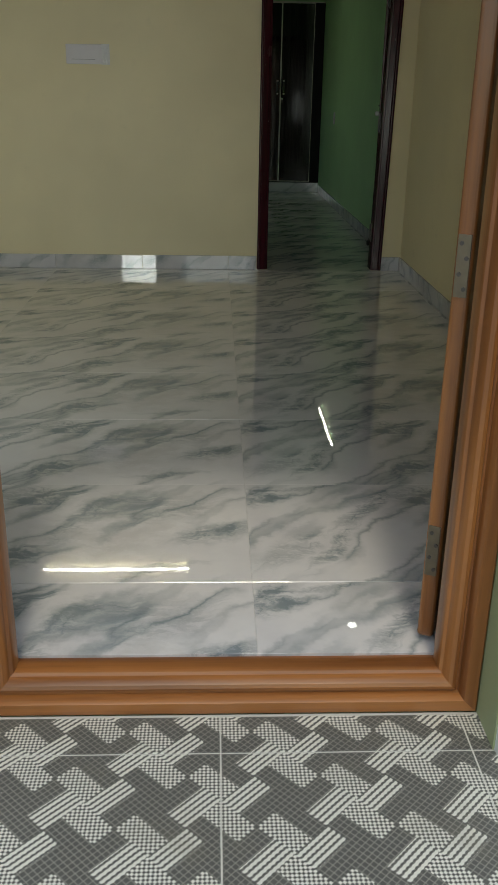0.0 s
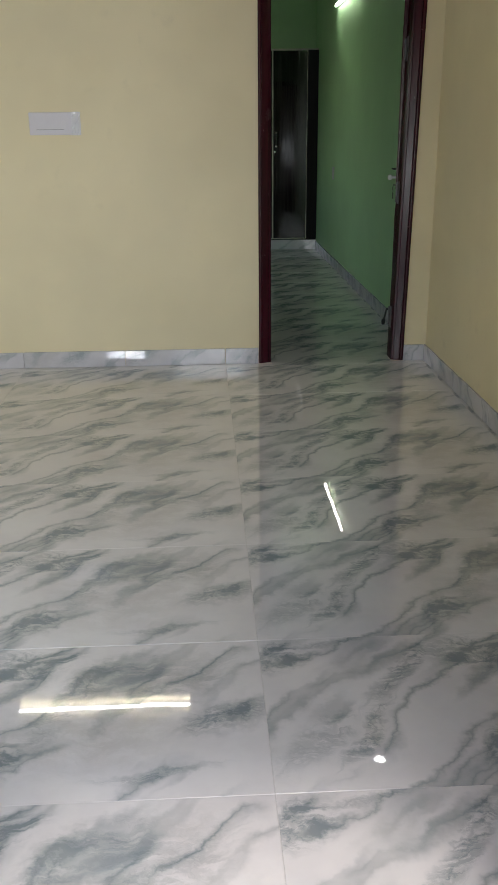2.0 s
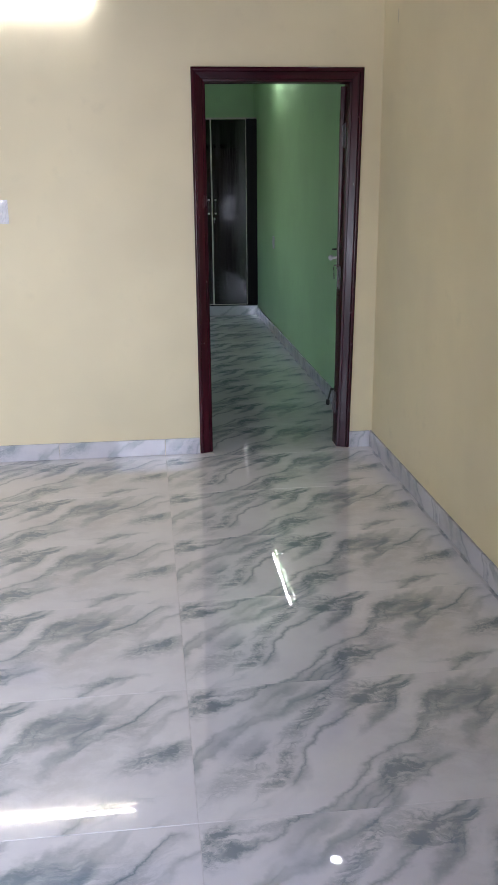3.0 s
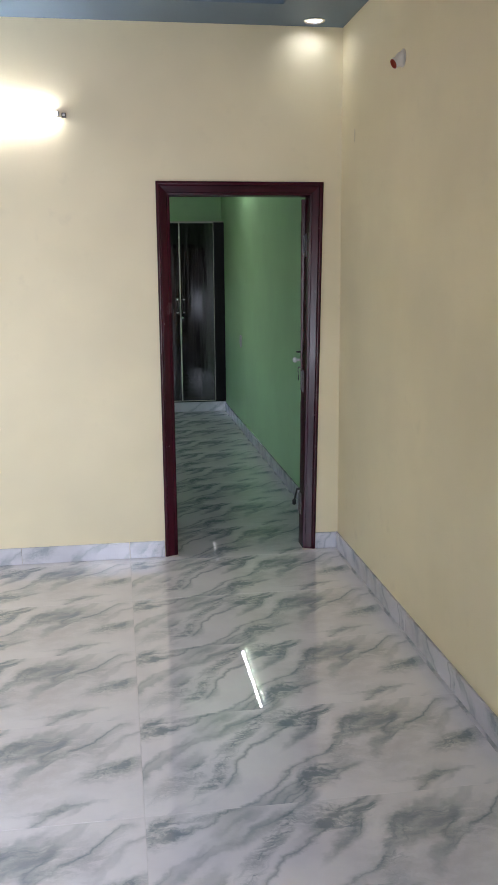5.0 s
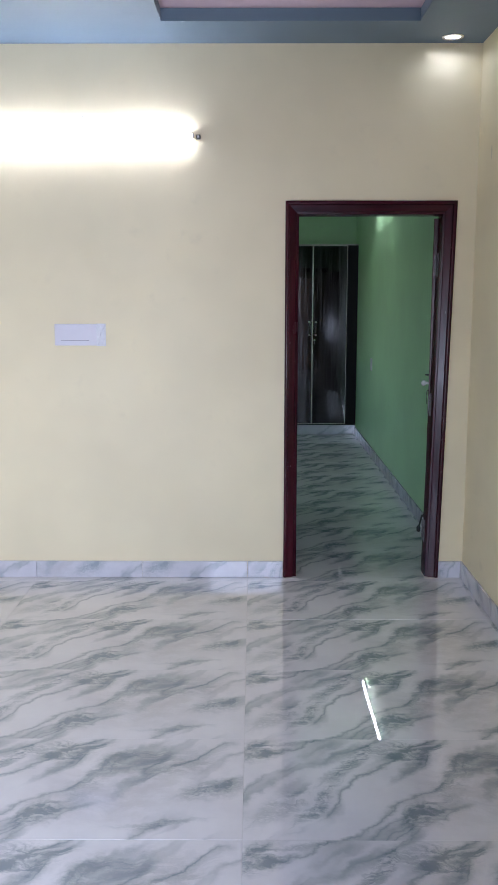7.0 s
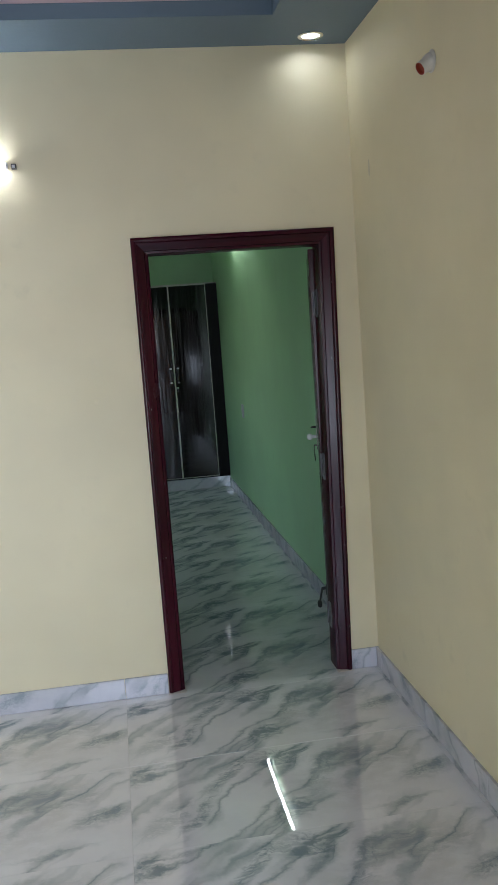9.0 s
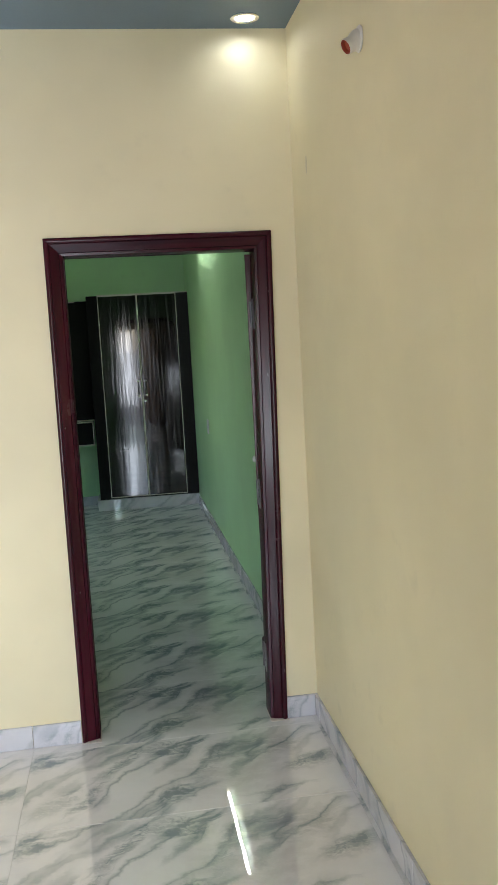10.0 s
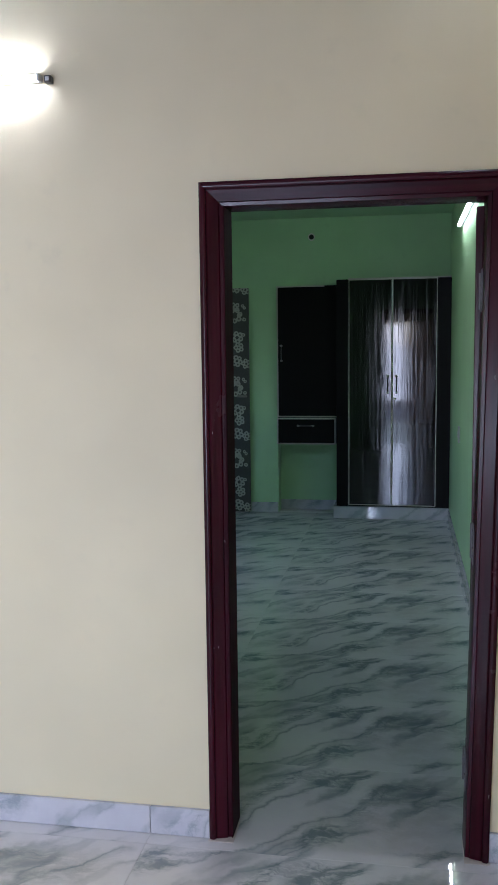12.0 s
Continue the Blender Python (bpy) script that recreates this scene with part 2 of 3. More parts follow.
    n.bump(n.math("ADD", n.noise(n.coords("Object"), 5.0, 2), n.math("MULTIPLY", n.noise(n.coords("Object"), 42.0, 2), 0.05)), 0.04, 0.004)
    return n.set(Base_Color=col, Roughness=n.math("ADD", 0.02 if upright else 0.004, n.math("MULTIPLY", n.noise(v, 40.0, 4), 0.02)), IOR=1.52 if upright else 1.85)


def porch_tile():
    """Matt printed floor tile: pale pinwheels of dashes on charcoal, with a fine net of pale lines."""
    n = Nodes("porch_tile")
    v = n.mapping(n.coords("Object"), loc=(0.5, 0.5, 0), rot=radians(-45), scale=(1 / 0.185, 1 / 0.185, 1))
    x, y, _ = n.split(v)
    s, t = n.math("FRACT", x), n.math("FRACT", y)

    def inside(a, lo, hi):
        return n.math("MULTIPLY", n.math("GREATER_THAN", a, lo), n.math("LESS_THAN", a, hi))

    arm_a = n.math("MAXIMUM", n.math("MULTIPLY", inside(s, -1, 0.5), inside(t, 0.73, 2)), n.math("MULTIPLY", inside(s, 0.5, 2), inside(t, -1, 0.27)))
    arm_b = n.math("MAXIMUM", n.math("MULTIPLY", inside(t, -1, 0.5), inside(s, -1, 0.27)), n.math("MULTIPLY", inside(t, 0.5, 2), inside(s, 0.73, 2)))
    k = 16.0
    zig = n.math("MULTIPLY", n.math("PINGPONG", n.math("MULTIPLY", x, k * 2), 1.0), 0.35)
    stripe_a = n.ramp(n.math("PINGPONG", n.math("ADD", n.math("MULTIPLY", y, k * 2), zig), 1.0), 0.30, 0.55)
    zig_b = n.math("MULTIPLY", n.math("SIGN", n.math("SINE", n.math("MULTIPLY", x, k * math.pi * 2))), 0.45)
    stripe_b = n.ramp(n.math("PINGPONG", n.math("ADD", n.math("MULTIPLY", y, k * 2), zig_b), 1.0), 0.38, 0.6)
    net = n.math("MAXIMUM", n.ramp(n.math("PINGPONG", n.math("MULTIPLY", x, k), 0.5), 0.37, 0.48), n.ramp(n.math("PINGPONG", n.math("MULTIPLY", y, k), 0.5), 0.37, 0.48))
    white = n.math("MAXIMUM", n.math("MULTIPLY", arm_a, stripe_a), n.math("MULTIPLY", arm_b, stripe_b))
    dirt = n.noise(n.coords("Object"), 5.0, 5)
    dark = n.mix(n.noise(n.coords("Object"), 60.0, 4), (0.070, 0.070, 0.066), (0.12, 0.118, 0.11))
    dark = n.mix(n.math("MULTIPLY", net, 0.7), dark, (0.36, 0.35, 0.30))
    col = n.mix(white, dark, (0.72, 0.71, 0.64))
    col = n.mix(n.math("MULTIPLY", n.ramp(dirt, 0.5, 0.75), 0.3), col, (0.20, 0.18, 0.13))
    n.bump(n.math("ADD", n.math("MULTIPLY", white, 0.4), n.noise(n.coords("Object"), 200.0, 3)), 0.3, 0.001)
    return n.set(Base_Color=col, Roughness=0.55)


def lacquer():
    """Black wardrobe laminate with a brushed vertical sheen."""
    n = Nodes("black_laminate")
    v = n.coords("Object")
    w = n.mapping(v, scale=(70, 70, 2.2))
    streak = n.noise(w, 1.0, 5, 0.6)
    blot = n.noise(n.mapping(v, scale=(9, 9, 3)), 1.0, 4)
    col = n.mix(n.ramp(streak, 0.35, 0.7), (0.004, 0.0035, 0.004), (0.012, 0.010, 0.010))
    n.bump(n.math("ADD", streak, n.math("MULTIPLY", n.noise(n.mapping(v, scale=(240, 240, 5)), 1.0, 3), 0.35)), 0.125, 0.0008)
    rough = n.math("ADD", 0.03, n.math("MULTIPLY", n.math("MULTIPLY", n.ramp(streak, 0.4, 0.62), blot), 0.20))
    return n.set(Base_Color=col, Roughness=rough, IOR=1.62)


def flowers():
    """Dark grey laminate printed with pale sprays of round-petalled flowers, repeating upwards."""
    n = Nodes("flower_laminate")
    v = n.coords("Object")
    wob = n.vec("SCALE", n.vec("SUBTRACT", n.noise(v, 45.0, 2, out=1), (0.5, 0.5, 0.5)), 0.012)
    x, _, z = n.split(n.vec("ADD", v, wob))
    x = n.math("FLOORED_MODULO", n.math("ADD", x, 1.06), 0.215)
    z = n.math("FLOORED_MODULO", n.math("ADD", z, 0.012), 0.70)
    bloom = None
    # lower pair of sprays, then the single one above it
    for cx, cz, ring, count, petal in ((0.100, 0.086, 0.031, 6, 0.018), (0.190, 0.060, 0.026, 5, 0.016), (0.120, 0.215, 0.026, 5, 0.017), (0.105, 0.310, 0.034, 6, 0.018), (0.055, 0.275, 0.0, 1, 0.014),
                                       (0.165, 0.335, 0.0, 1, 0.014), (0.085, 0.520, 0.046, 7, 0.019), (0.125, 0.520, 0.0, 1, 0.016), (0.090, 0.600, 0.024, 4, 0.016), (0.175, 0.480, 0.0, 1, 0.014), (0.170, 0.600, 0.012, 2, 0.012)):
        for k in range(count):
            ring_r, petal_r = ring * 1.12, petal * 1.22
            px, pz = cx + ring_r * math.cos(2 * math.pi * k / count + cz * 9), cz + ring_r * math.sin(2 * math.pi * k / count + cz * 9)
            dx, dz = n.math("SUBTRACT", x, px), n.math("SUBTRACT", z, pz)
            d = n.math("SQRT", n.math("ADD", n.math("MULTIPLY", dx, dx), n.math("MULTIPLY", dz, dz)))
            f = n.math("MULTIPLY", n.ramp(d, petal_r * 1.18, petal_r * 0.95), n.ramp(d, petal_r * 0.1, petal_r * 0.62))
            bloom = f if bloom is None else n.math("MAXIMUM", bloom, f)
    ground = n.mix(n.noise(v, 60.0, 4), (0.045, 0.043, 0.042), (0.085, 0.082, 0.08))
    bloom = n.math("MULTIPLY", bloom, n.math("ADD", 0.45, n.math("MULTIPLY", n.noise(v, 25.0, 3), 0.6)), clamp=True)
    return n.set(Base_Color=n.mix(bloom, ground, (0.58, 0.58, 0.50)), Roughness=0.4)


def glow(name, colour, strength):
    n = Nodes(name)
    return n.set(Base_Color=(0.9, 0.9, 0.9), Emission_Color=colour, Emission_Strength=strength)


M_CREAM = paint("cream_paint", (0.80, 0.70, 0.47))
M_PATCH = paint("rubbed_cream_paint", (0.66, 0.58, 0.42))
M_GREEN = paint("green_paint", (0.44, 0.68, 0.38), 0.5)
M_OLIVE = paint("olive_paint", (0.36, 0.40, 0.22))
M_WHITE = paint("white_paint", (0.78, 0.78, 0.76))
M_BLUE = paint("slate_blue_paint", (0.13, 0.19, 0.25), 0.5)
M_PINK = paint("pink_white_paint", (0.72, 0.58, 0.60), 0.5)
M_MINT = paint("mint_ceiling_paint", (0.46, 0.67, 0.42), 0.6)
M_MARBLE = marble("marble_tile")
M_SKIRT = marble("skirting_marble", True, 1.25)
M_GROUT = plain("grout", (0.62, 0.61, 0.60), 0.8, vary=0.15)
M_PORCH = porch_tile()
M_PGROUT = plain("porch_grout", (0.62, 0.61, 0.56), 0.9, vary=0.2)
M_MAROON = wood("maroon_wood", (0.050, 0.0035, 0.011), (0.024, 0.002, 0.006), 0.24, 2, 0.0, 1.0, 0.28, 0.7)
M_MAROON_H = wood("maroon_wood_rail", (0.050, 0.0035, 0.011), (0.024, 0.002, 0.006), 0.22, 0, 0.0, 1.0, 0.32, 0.7)
M_TEAK = wood("teak_post", (0.36, 0.138, 0.040), (0.175, 0.060, 0.018), 0.33, 2, 0.35, 0.6)
M_TEAK_H = wood("teak_rail", (0.36, 0.138, 0.040), (0.175, 0.060, 0.018), 0.33, 0, 0.35, 0.6)
M_BLACK = lacquer()
M_MATTE = plain("matt_black_board", (0.006, 0.0055, 0.006), 0.5, vary=0.3)
M_MATTE.node_tree.nodes["Principled BSDF"].inputs["Specular IOR Level"].default_value = 0.15
M_EDGE = plain("pale_edge_band", (0.62, 0.59, 0.52), 0.4)
M_STEEL = plain("steel", (0.28, 0.26, 0.24), 0.42, 1.0, 0.2)
M_DARKMETAL = plain("aged_metal", (0.10, 0.09, 0.085), 0.4, 0.8, 0.3)
M_OLDSTEEL = plain("worn_dark_steel", (0.15, 0.14, 0.15), 0.5, 0.3, 0.3)
M_HINGE = plain("tarnished_hinge", (0.20, 0.165, 0.12), 0.36, 0.8, 0.3)
M_CEMENT = plain("cement_bed", (0.62, 0.56, 0.52), 0.9, vary=0.2)
M_REVEAL = wood("dull_maroon_wood", (0.045, 0.004, 0.010), (0.022, 0.002, 0.006), 0.6, 2, 0.0, 1.0, 0.05)
M_CHROME = plain("chrome", (0.85, 0.85, 0.86), 0.12, 1.0, 0.03, bump=0)
M_KNOB = plain("bright_knob", (0.95, 0.94, 0.92), 0.15, 0.0, 0.02, bump=0)
M_PLASTIC = plain("white_plastic", (0.80, 0.79, 0.80), 0.35, vary=0.03)
M_LILAC = plain("plate_plastic", (0.66, 0.63, 0.68), 0.3, vary=0.04)
M_PVC = plain("pvc_pipe", (0.78, 0.75, 0.70), 0.4)
M_GREYP = plain("grey_plastic", (0.22, 0.22, 0.23), 0.45)
M_RED = plain("red_oxide", (0.33, 0.05, 0.022), 0.6)
M_BLACKP = plain("black_plastic", (0.015, 0.015, 0.015), 0.4)
M_FLOWER = flowers()
M_EARTH = plain("earth", (0.26, 0.23, 0.19), 0.95, vary=0.3, scale=3.0, bump=0.3)
M_TUBE = glow("tube_light", (0.93, 0.97, 1.0), TUBE_HALL)
M_TUBE_BED = glow("tube_light_bedroom", (0.96, 1.0, 0.97), TUBE_BED)
M_SPOT = glow("downlight_lens", (0.86, 0.95, 1.0), SPOT)
M_FILM = Nodes("clear_film").set(Base_Color=(0.92, 0.91, 0.95), Roughness=0.13, Transmission_Weight=0.2, IOR=1.6)

# ---- plan ----
RX, LX = 1.04, -2.6          # right and left walls
WY0, WY1 = 0.0, 0.14         # wall between hall and bedroom
FY0, FY1 = -4.93, -4.685     # front wall, outer and inner face
BY = 5.68                    # bedroom's far wall
KY = 5.86                    # back of the niche behind the cabinets
CZ = 2.94                    # underside of the hall's ceiling border
GZ = 2.80                    # bedroom ceiling
TOP = 3.25
PZ = -0.076                  # porch floor


def structure(name, bm, material, label, category):
    return tagged(part(name, bm, material), label, category, kind="structure")


def boxes(*pairs):
    bm = bmesh.new()
    for lo, hi in pairs:
        add_box(bm, lo, hi)
    return bm


# floor slab, under the tiles
floor = structure("floor", box((LX - 0.2, FY1 + 0.001, -0.2), (RX + 0.2, BY + 0.3, -0.0016)), M_GROUT, "pale grey grout bed under polished marble-look floor tiles", "floor")

# wall between hall and bedroom, cut by the doorway; hall side cream, bedroom side green
DX0, DX1, DH = 0.008, 0.880, 2.122
structure("wall_north", boxes(((LX, WY0, 0), (DX0, 0.07, TOP)), ((DX1, WY0, 0), (RX, 0.07, TOP)), ((DX0, WY0, DH), (DX1, 0.07, TOP))), M_CREAM, "pale cream yellow painted wall with a doorway", "wall")
structure("wall_bedroom_south", boxes(((LX, 0.07, 0), (DX0, WY1, TOP)), ((DX1, 0.07, 0), (RX, WY1, TOP)), ((DX0, 0.07, DH), (DX1, WY1, TOP))), M_GREEN, "green painted bedroom side of the doorway wall", "wall")
structure("wall_east", box((RX, FY1, -0.1), (RX + 0.2, 0.07, TOP)), M_CREAM, "pale cream yellow painted side wall with a lamp socket", "wall")
structure("wall_bedroom_east", box((RX, 0.07, -0.1), (RX + 0.2, BY + 0.3, TOP)), M_GREEN, "green painted bedroom side wall with a tube light", "wall")
structure("wall_west", box((LX - 0.2, FY1, -0.1), (LX, 0.07, TOP)), M_CREAM, "pale cream yellow painted wall", "wall")
structure("wall_bedroom_west", boxes(((LX - 0.2, 0.07, -0.1), (LX, 2.8, TOP)), ((LX - 0.2, 4.2, -0.1), (LX, BY + 0.3, TOP)), ((LX - 0.2, 2.8, -0.1), (LX, 4.2, 0.95)), ((LX - 0.2, 2.8, 2.15), (LX, 4.2, TOP))), M_GREEN, "green painted bedroom wall with an added window opening, out of view", "wall")
structure("wall_bedroom_north", boxes(((LX, KY, -0.1), (RX, BY + 0.3, TOP)), ((LX, BY, -0.1), (-0.572, KY, TOP)), ((-0.572, BY, 2.178), (0.004, KY, TOP)), ((0.004, BY, 2.222), (RX, KY, TOP))), M_GREEN, "green painted wall with a niche for the black wardrobe", "wall")

# front wall with entrance and window
EX0, EX1, EH = -0.825, 0.2735, 2.13
NX0, NX1, NZ0, NZ1 = -1.50, -0.98, 0.65, 2.0
structure("wall_south", boxes(((LX - 0.2, FY0 + 0.01, -0.3), (NX0, FY1, TOP)), ((NX1, FY0 + 0.01, -0.3), (EX0, FY1, TOP)), ((EX1, FY0 + 0.01, -0.3), (RX + 0.2, FY1, TOP)),
                              ((EX0, FY0 + 0.01, EH), (EX1, FY1, TOP)), ((NX0, FY0 + 0.01, -0.3), (NX1, FY1, NZ0)), ((NX0, FY0 + 0.01, NZ1), (NX1, FY1, TOP)),
                              ((EX0, -4.80, -0.3), (EX1, FY1, -0.08))), M_OLIVE, "olive green painted entrance wall with doorway and window", "wall")
structure("facade", boxes(((EX1 + 0.004, FY0 - 0.012, PZ), (RX + 1.2, FY0 + 0.01, TOP)), ((LX - 1.2, FY0 - 0.012, PZ), (NX0, FY0 + 0.01, TOP)), ((NX1, FY0 - 0.012, PZ), (EX0 - 0.004, FY0 + 0.01, TOP)),
                          ((EX0, FY0 - 0.012, EH), (EX1, FY0 + 0.01, TOP)), ((NX0, FY0 - 0.012, PZ), (NX1, FY0 + 0.01, NZ0)), ((NX0, FY0 - 0.012, NZ1), (NX1, FY0 + 0.01, TOP))), M_WHITE, "white painted outer face of the entrance wall", "wall")

# hall ceiling: slate border, recessed tray in pale pink
TX0, TX1, TY0, TY1 = -0.628, 0.638, -4.2, -0.383
SX, SY, SH = 0.853, -0.125, 0.0385   # downlight and its cut-out
structure("ceiling", boxes(((LX, FY1, CZ), (TX0, WY0, CZ + 0.06)), ((TX1, FY1, CZ), (RX, SY - SH, CZ + 0.06)), ((TX1, SY + SH, CZ), (RX, WY0, CZ + 0.06)), ((TX1, SY - SH, CZ), (SX - SH, SY + SH, CZ + 0.06)), ((SX + SH, SY - SH, CZ), (RX, SY + SH, CZ + 0.06)), ((TX0, TY1, CZ), (TX1, WY0, CZ + 0.06)), ((TX0, FY1, CZ), (TX1, TY0, CZ + 0.06))), M_BLUE, "slate blue dropped ceiling border", "ceiling")
s = 0.03
structure("ceiling_tray_step", boxes(((LX, FY1, CZ + 0.061), (TX0 - s, WY0, CZ + 0.15)), ((TX1 + s, FY1, CZ + 0.061), (RX, WY0, CZ + 0.15)),
                                     ((TX0 - s, TY1 + s, CZ + 0.061), (TX1 + s, WY0, CZ + 0.15)), ((TX0 - s, FY1, CZ + 0.061), (TX1 + s, TY0 - s, CZ + 0.15))), M_PINK, "pale pink step round the ceiling recess", "ceiling")
structure("ceiling_tray", box((LX, FY1, CZ + 0.15), (RX, WY0, TOP)), M_PINK, "pale lilac pink recessed ceiling panel", "ceiling")
structure("ceiling_bedroom", box((LX, WY1, GZ), (RX, BY, TOP)), M_MINT, "pale mint green bedroom ceiling", "ceiling")
structure("roof", box((LX - 0.2, FY0 - 0.012, TOP), (RX + 0.2, BY + 0.3, TOP + 0.15)), M_WHITE, "plain white roof slab", "roof")

# outside
structure("ground", box((-400, -400, -0.6), (400, 400, -0.32)), M_EARTH, "bare earth around the house", "ground")
# unseen pale strip, added as bright ground outside the entrance
structure("bright_ground_strip", box((-60, -11.5, -0.32), (60, -8.3, -0.20)), plain("concrete", (0.46, 0.44, 0.41), 0.9, vary=0.15, scale=4.0), "pale concrete strip added out of view beyond the porch to brighten the outside", "road")
porch = structure("porch_floor", box((-2.6, -8.2, -0.32), (2.2, -4.80, PZ - 0.0012)), M_PGROUT, "porch slab with patterned charcoal and white tiles", "floor")

# ---- bedroom door: maroon frame, leaf swung open ----


def moulded(w, d):
    """Section of a frame member, w wide (side) and d deep (out), with an ogee on the inner half and a bead on the outer."""
    return [(0, 0), (0, w), (d - 0.030, w), (d - 0.026, w - 0.002), (d - 0.024, w - 0.012), (d - 0.019, w - 0.015), (d - 0.009, w * 0.34), (d - 0.010, w * 0.30), (d - 0.003, w * 0.27),
            (d, w * 0.21), (d + 0.001, w * 0.14), (d, w * 0.07), (d - 0.004, 0.0)]


def bedroom_door():
    door = thing("door_1", "maroon varnished wooden door frame with its leaf swung open", "door", kind="structure")
    w, top = 0.072, 2.13
    y0, y1 = -0.022, 0.125
    lean = 0.037

    def post(x, sgn, tilt, name):
        sec = moulded(w, y1 - y0)
        bm = sweep(sec, (x - tilt, y1, 0.004), (x, y1, top), (0, -1, 0), (sgn, 0, 0), 0, 1)
        return part(name, bm, M_MAROON, door)

    left = post(0.0, 1, 0.0, "left_jamb")
    right = post(0.934, -1, lean, "right_jamb")
    bm = sweep(moulded(w, y1 - y0), (0.0, y1, top), (0.934, y1, top), (0, -1, 0), (0, 0, -1), 1, 1)
    part("head", bm, M_MAROON_H, door)
    bm = bmesh.new()
    add_box(bm, (0.0715, -0.002, 0.004), (0.0745, y1, top - w), 0.001)
    part("left_stop", bm, M_REVEAL, door)
    for x0, x1 in ((-0.004, 0.080), (0.822, 0.902)):
        part("cement_bed", box((x0, y0 - 0.008, 0.0008), (x1, y1 - 0.02, 0.0036), 0.001, 1), M_CEMENT, door, "pale cement smeared under the post")
    # leaf, hinged on the right post
    leaf = new("leaf")
    leaf.parent = door
    leaf.matrix_local = pose(0.838, 0.128, 0.008, 0, 0, 77.8)
    part("panel", box((0, -0.032, 0), (0.80, 0, 2.04), 0.003), M_MAROON, leaf)
    for z0, z1 in ((0.12, 0.85), (0.98, 1.92)):
        part("raised_field", box((0.12, -0.001, z0), (0.66, 0.003, z1), 0.0015), M_MAROON, leaf)
    for z in (0.26, 1.005, 1.79):
        hz = z
        hinge = part("hinge", box((0.8585 - lean * (1 - z / 2.13), 0.060, hz - 0.065), (0.8625 - lean * (1 - z / 2.13), 0.100, hz + 0.065), 0.001), M_OLDSTEEL, door, "worn steel butt hinge")
        bm = rod((0.8605 - lean * (1 - z / 2.13), 0.126, hz - 0.056), (0.8605 - lean * (1 - z / 2.13), 0.126, hz + 0.056), 0.006, n=12)
        part("hinge_pin", bm, M_OLDSTEEL, hinge)
        for k in (-0.038, -0.012, 0.014, 0.04):
            part("screw", rod((0.8565 - lean * (1 - z / 2.13), 0.078 + 0.008 * (1 if k > 0 else -1), hz + k), (0.8595 - lean * (1 - z / 2.13), 0.078 + 0.008 * (1 if k > 0 else -1), hz + k), 0.004, n=10), M_CHROME if z < 0.5 and abs(k) > 0.03 else M_DARKMETAL, hinge)
    return door


door_1 = bedroom_door()


def leaf_fittings():
    """Latch set on the open leaf: round knob, lever, key and bottom bolt."""
    leaf = next(c for c in door_1.children if c.name.startswith("leaf"))
    part("lock_plate", box((0.735, 0, 0.97), (0.765, 0.006, 1.17), 0.002), M_STEEL, leaf, "narrow steel lock plate")
    at = Matrix.Translation((0.75, 0.006, 1.045)) @ Matrix.Rotation(radians(-90), 4, "X")
    part("knob", lathe([(0.009, 0), (0.009, 0.022), (0.014, 0.026), (0.0185, 0.034), (0.019, 0.041), (0.0165, 0.049), (0.010, 0.054), (0.003, 0.056)], 24, at), M_KNOB, leaf, "bright round white knob")
    bm = bmesh.new()
    add_rod(bm, (0.75, 0, 1.10), (0.75, 0.030, 1.10), 0.006)
    add_rod(bm, (0.75, 0.026, 1.10), (0.715, 0.032, 1.103), 0.005)
    part("lever", smooth(bm), M_BLACKP, leaf, "black lever")
    bm = lathe([(0.011, -0.0015), (0.012, 0), (0.011, 0.0015)], 14, Matrix.Translation((0.75, 0.022, 0.955)) @ Matrix.Rotation(radians(90), 4, "X"))
    add_rod(bm, (0.75, 0, 0.995), (0.75, 0.022, 0.995), 0.004, n=10)
    add_rod(bm, (0.75, 0.022, 0.995), (0.75, 0.024, 0.965), 0.0022, n=8)
    add_rod(bm, (0.75, 0.022, 0.945), (0.75, 0.020, 0.905), 0.0028, n=8)
    part("key", bm, M_DARKMETAL, leaf, "small hanging key")
    stopper = part("door_stopper", box((0.705, 0, 0.115), (0.735, 0.008, 0.175), 0.003), M_BLACKP, leaf, "black door stopper with a rubber foot")
    bm = bmesh.new()
    add_rod(bm, (0.72, 0.004, 0.155), (0.72, 0.030, 0.150), 0.009)
    add_rod(bm, (0.72, 0.028, 0.155), (0.72, 0.046, 0.075), 0.006)
    part("stopper_arm", smooth(bm), M_BLACKP, stopper)
    part("stopper_foot", lathe([(0.009, 0.040), (0.013, 0.046), (0.014, 0.070), (0.010, 0.080)], 16, Matrix.Translation((0.72, 0.048, 0))), M_BLACKP, stopper)


leaf_fittings()

# ---- entrance door: teak frame with sill, leaf folded back inside ----


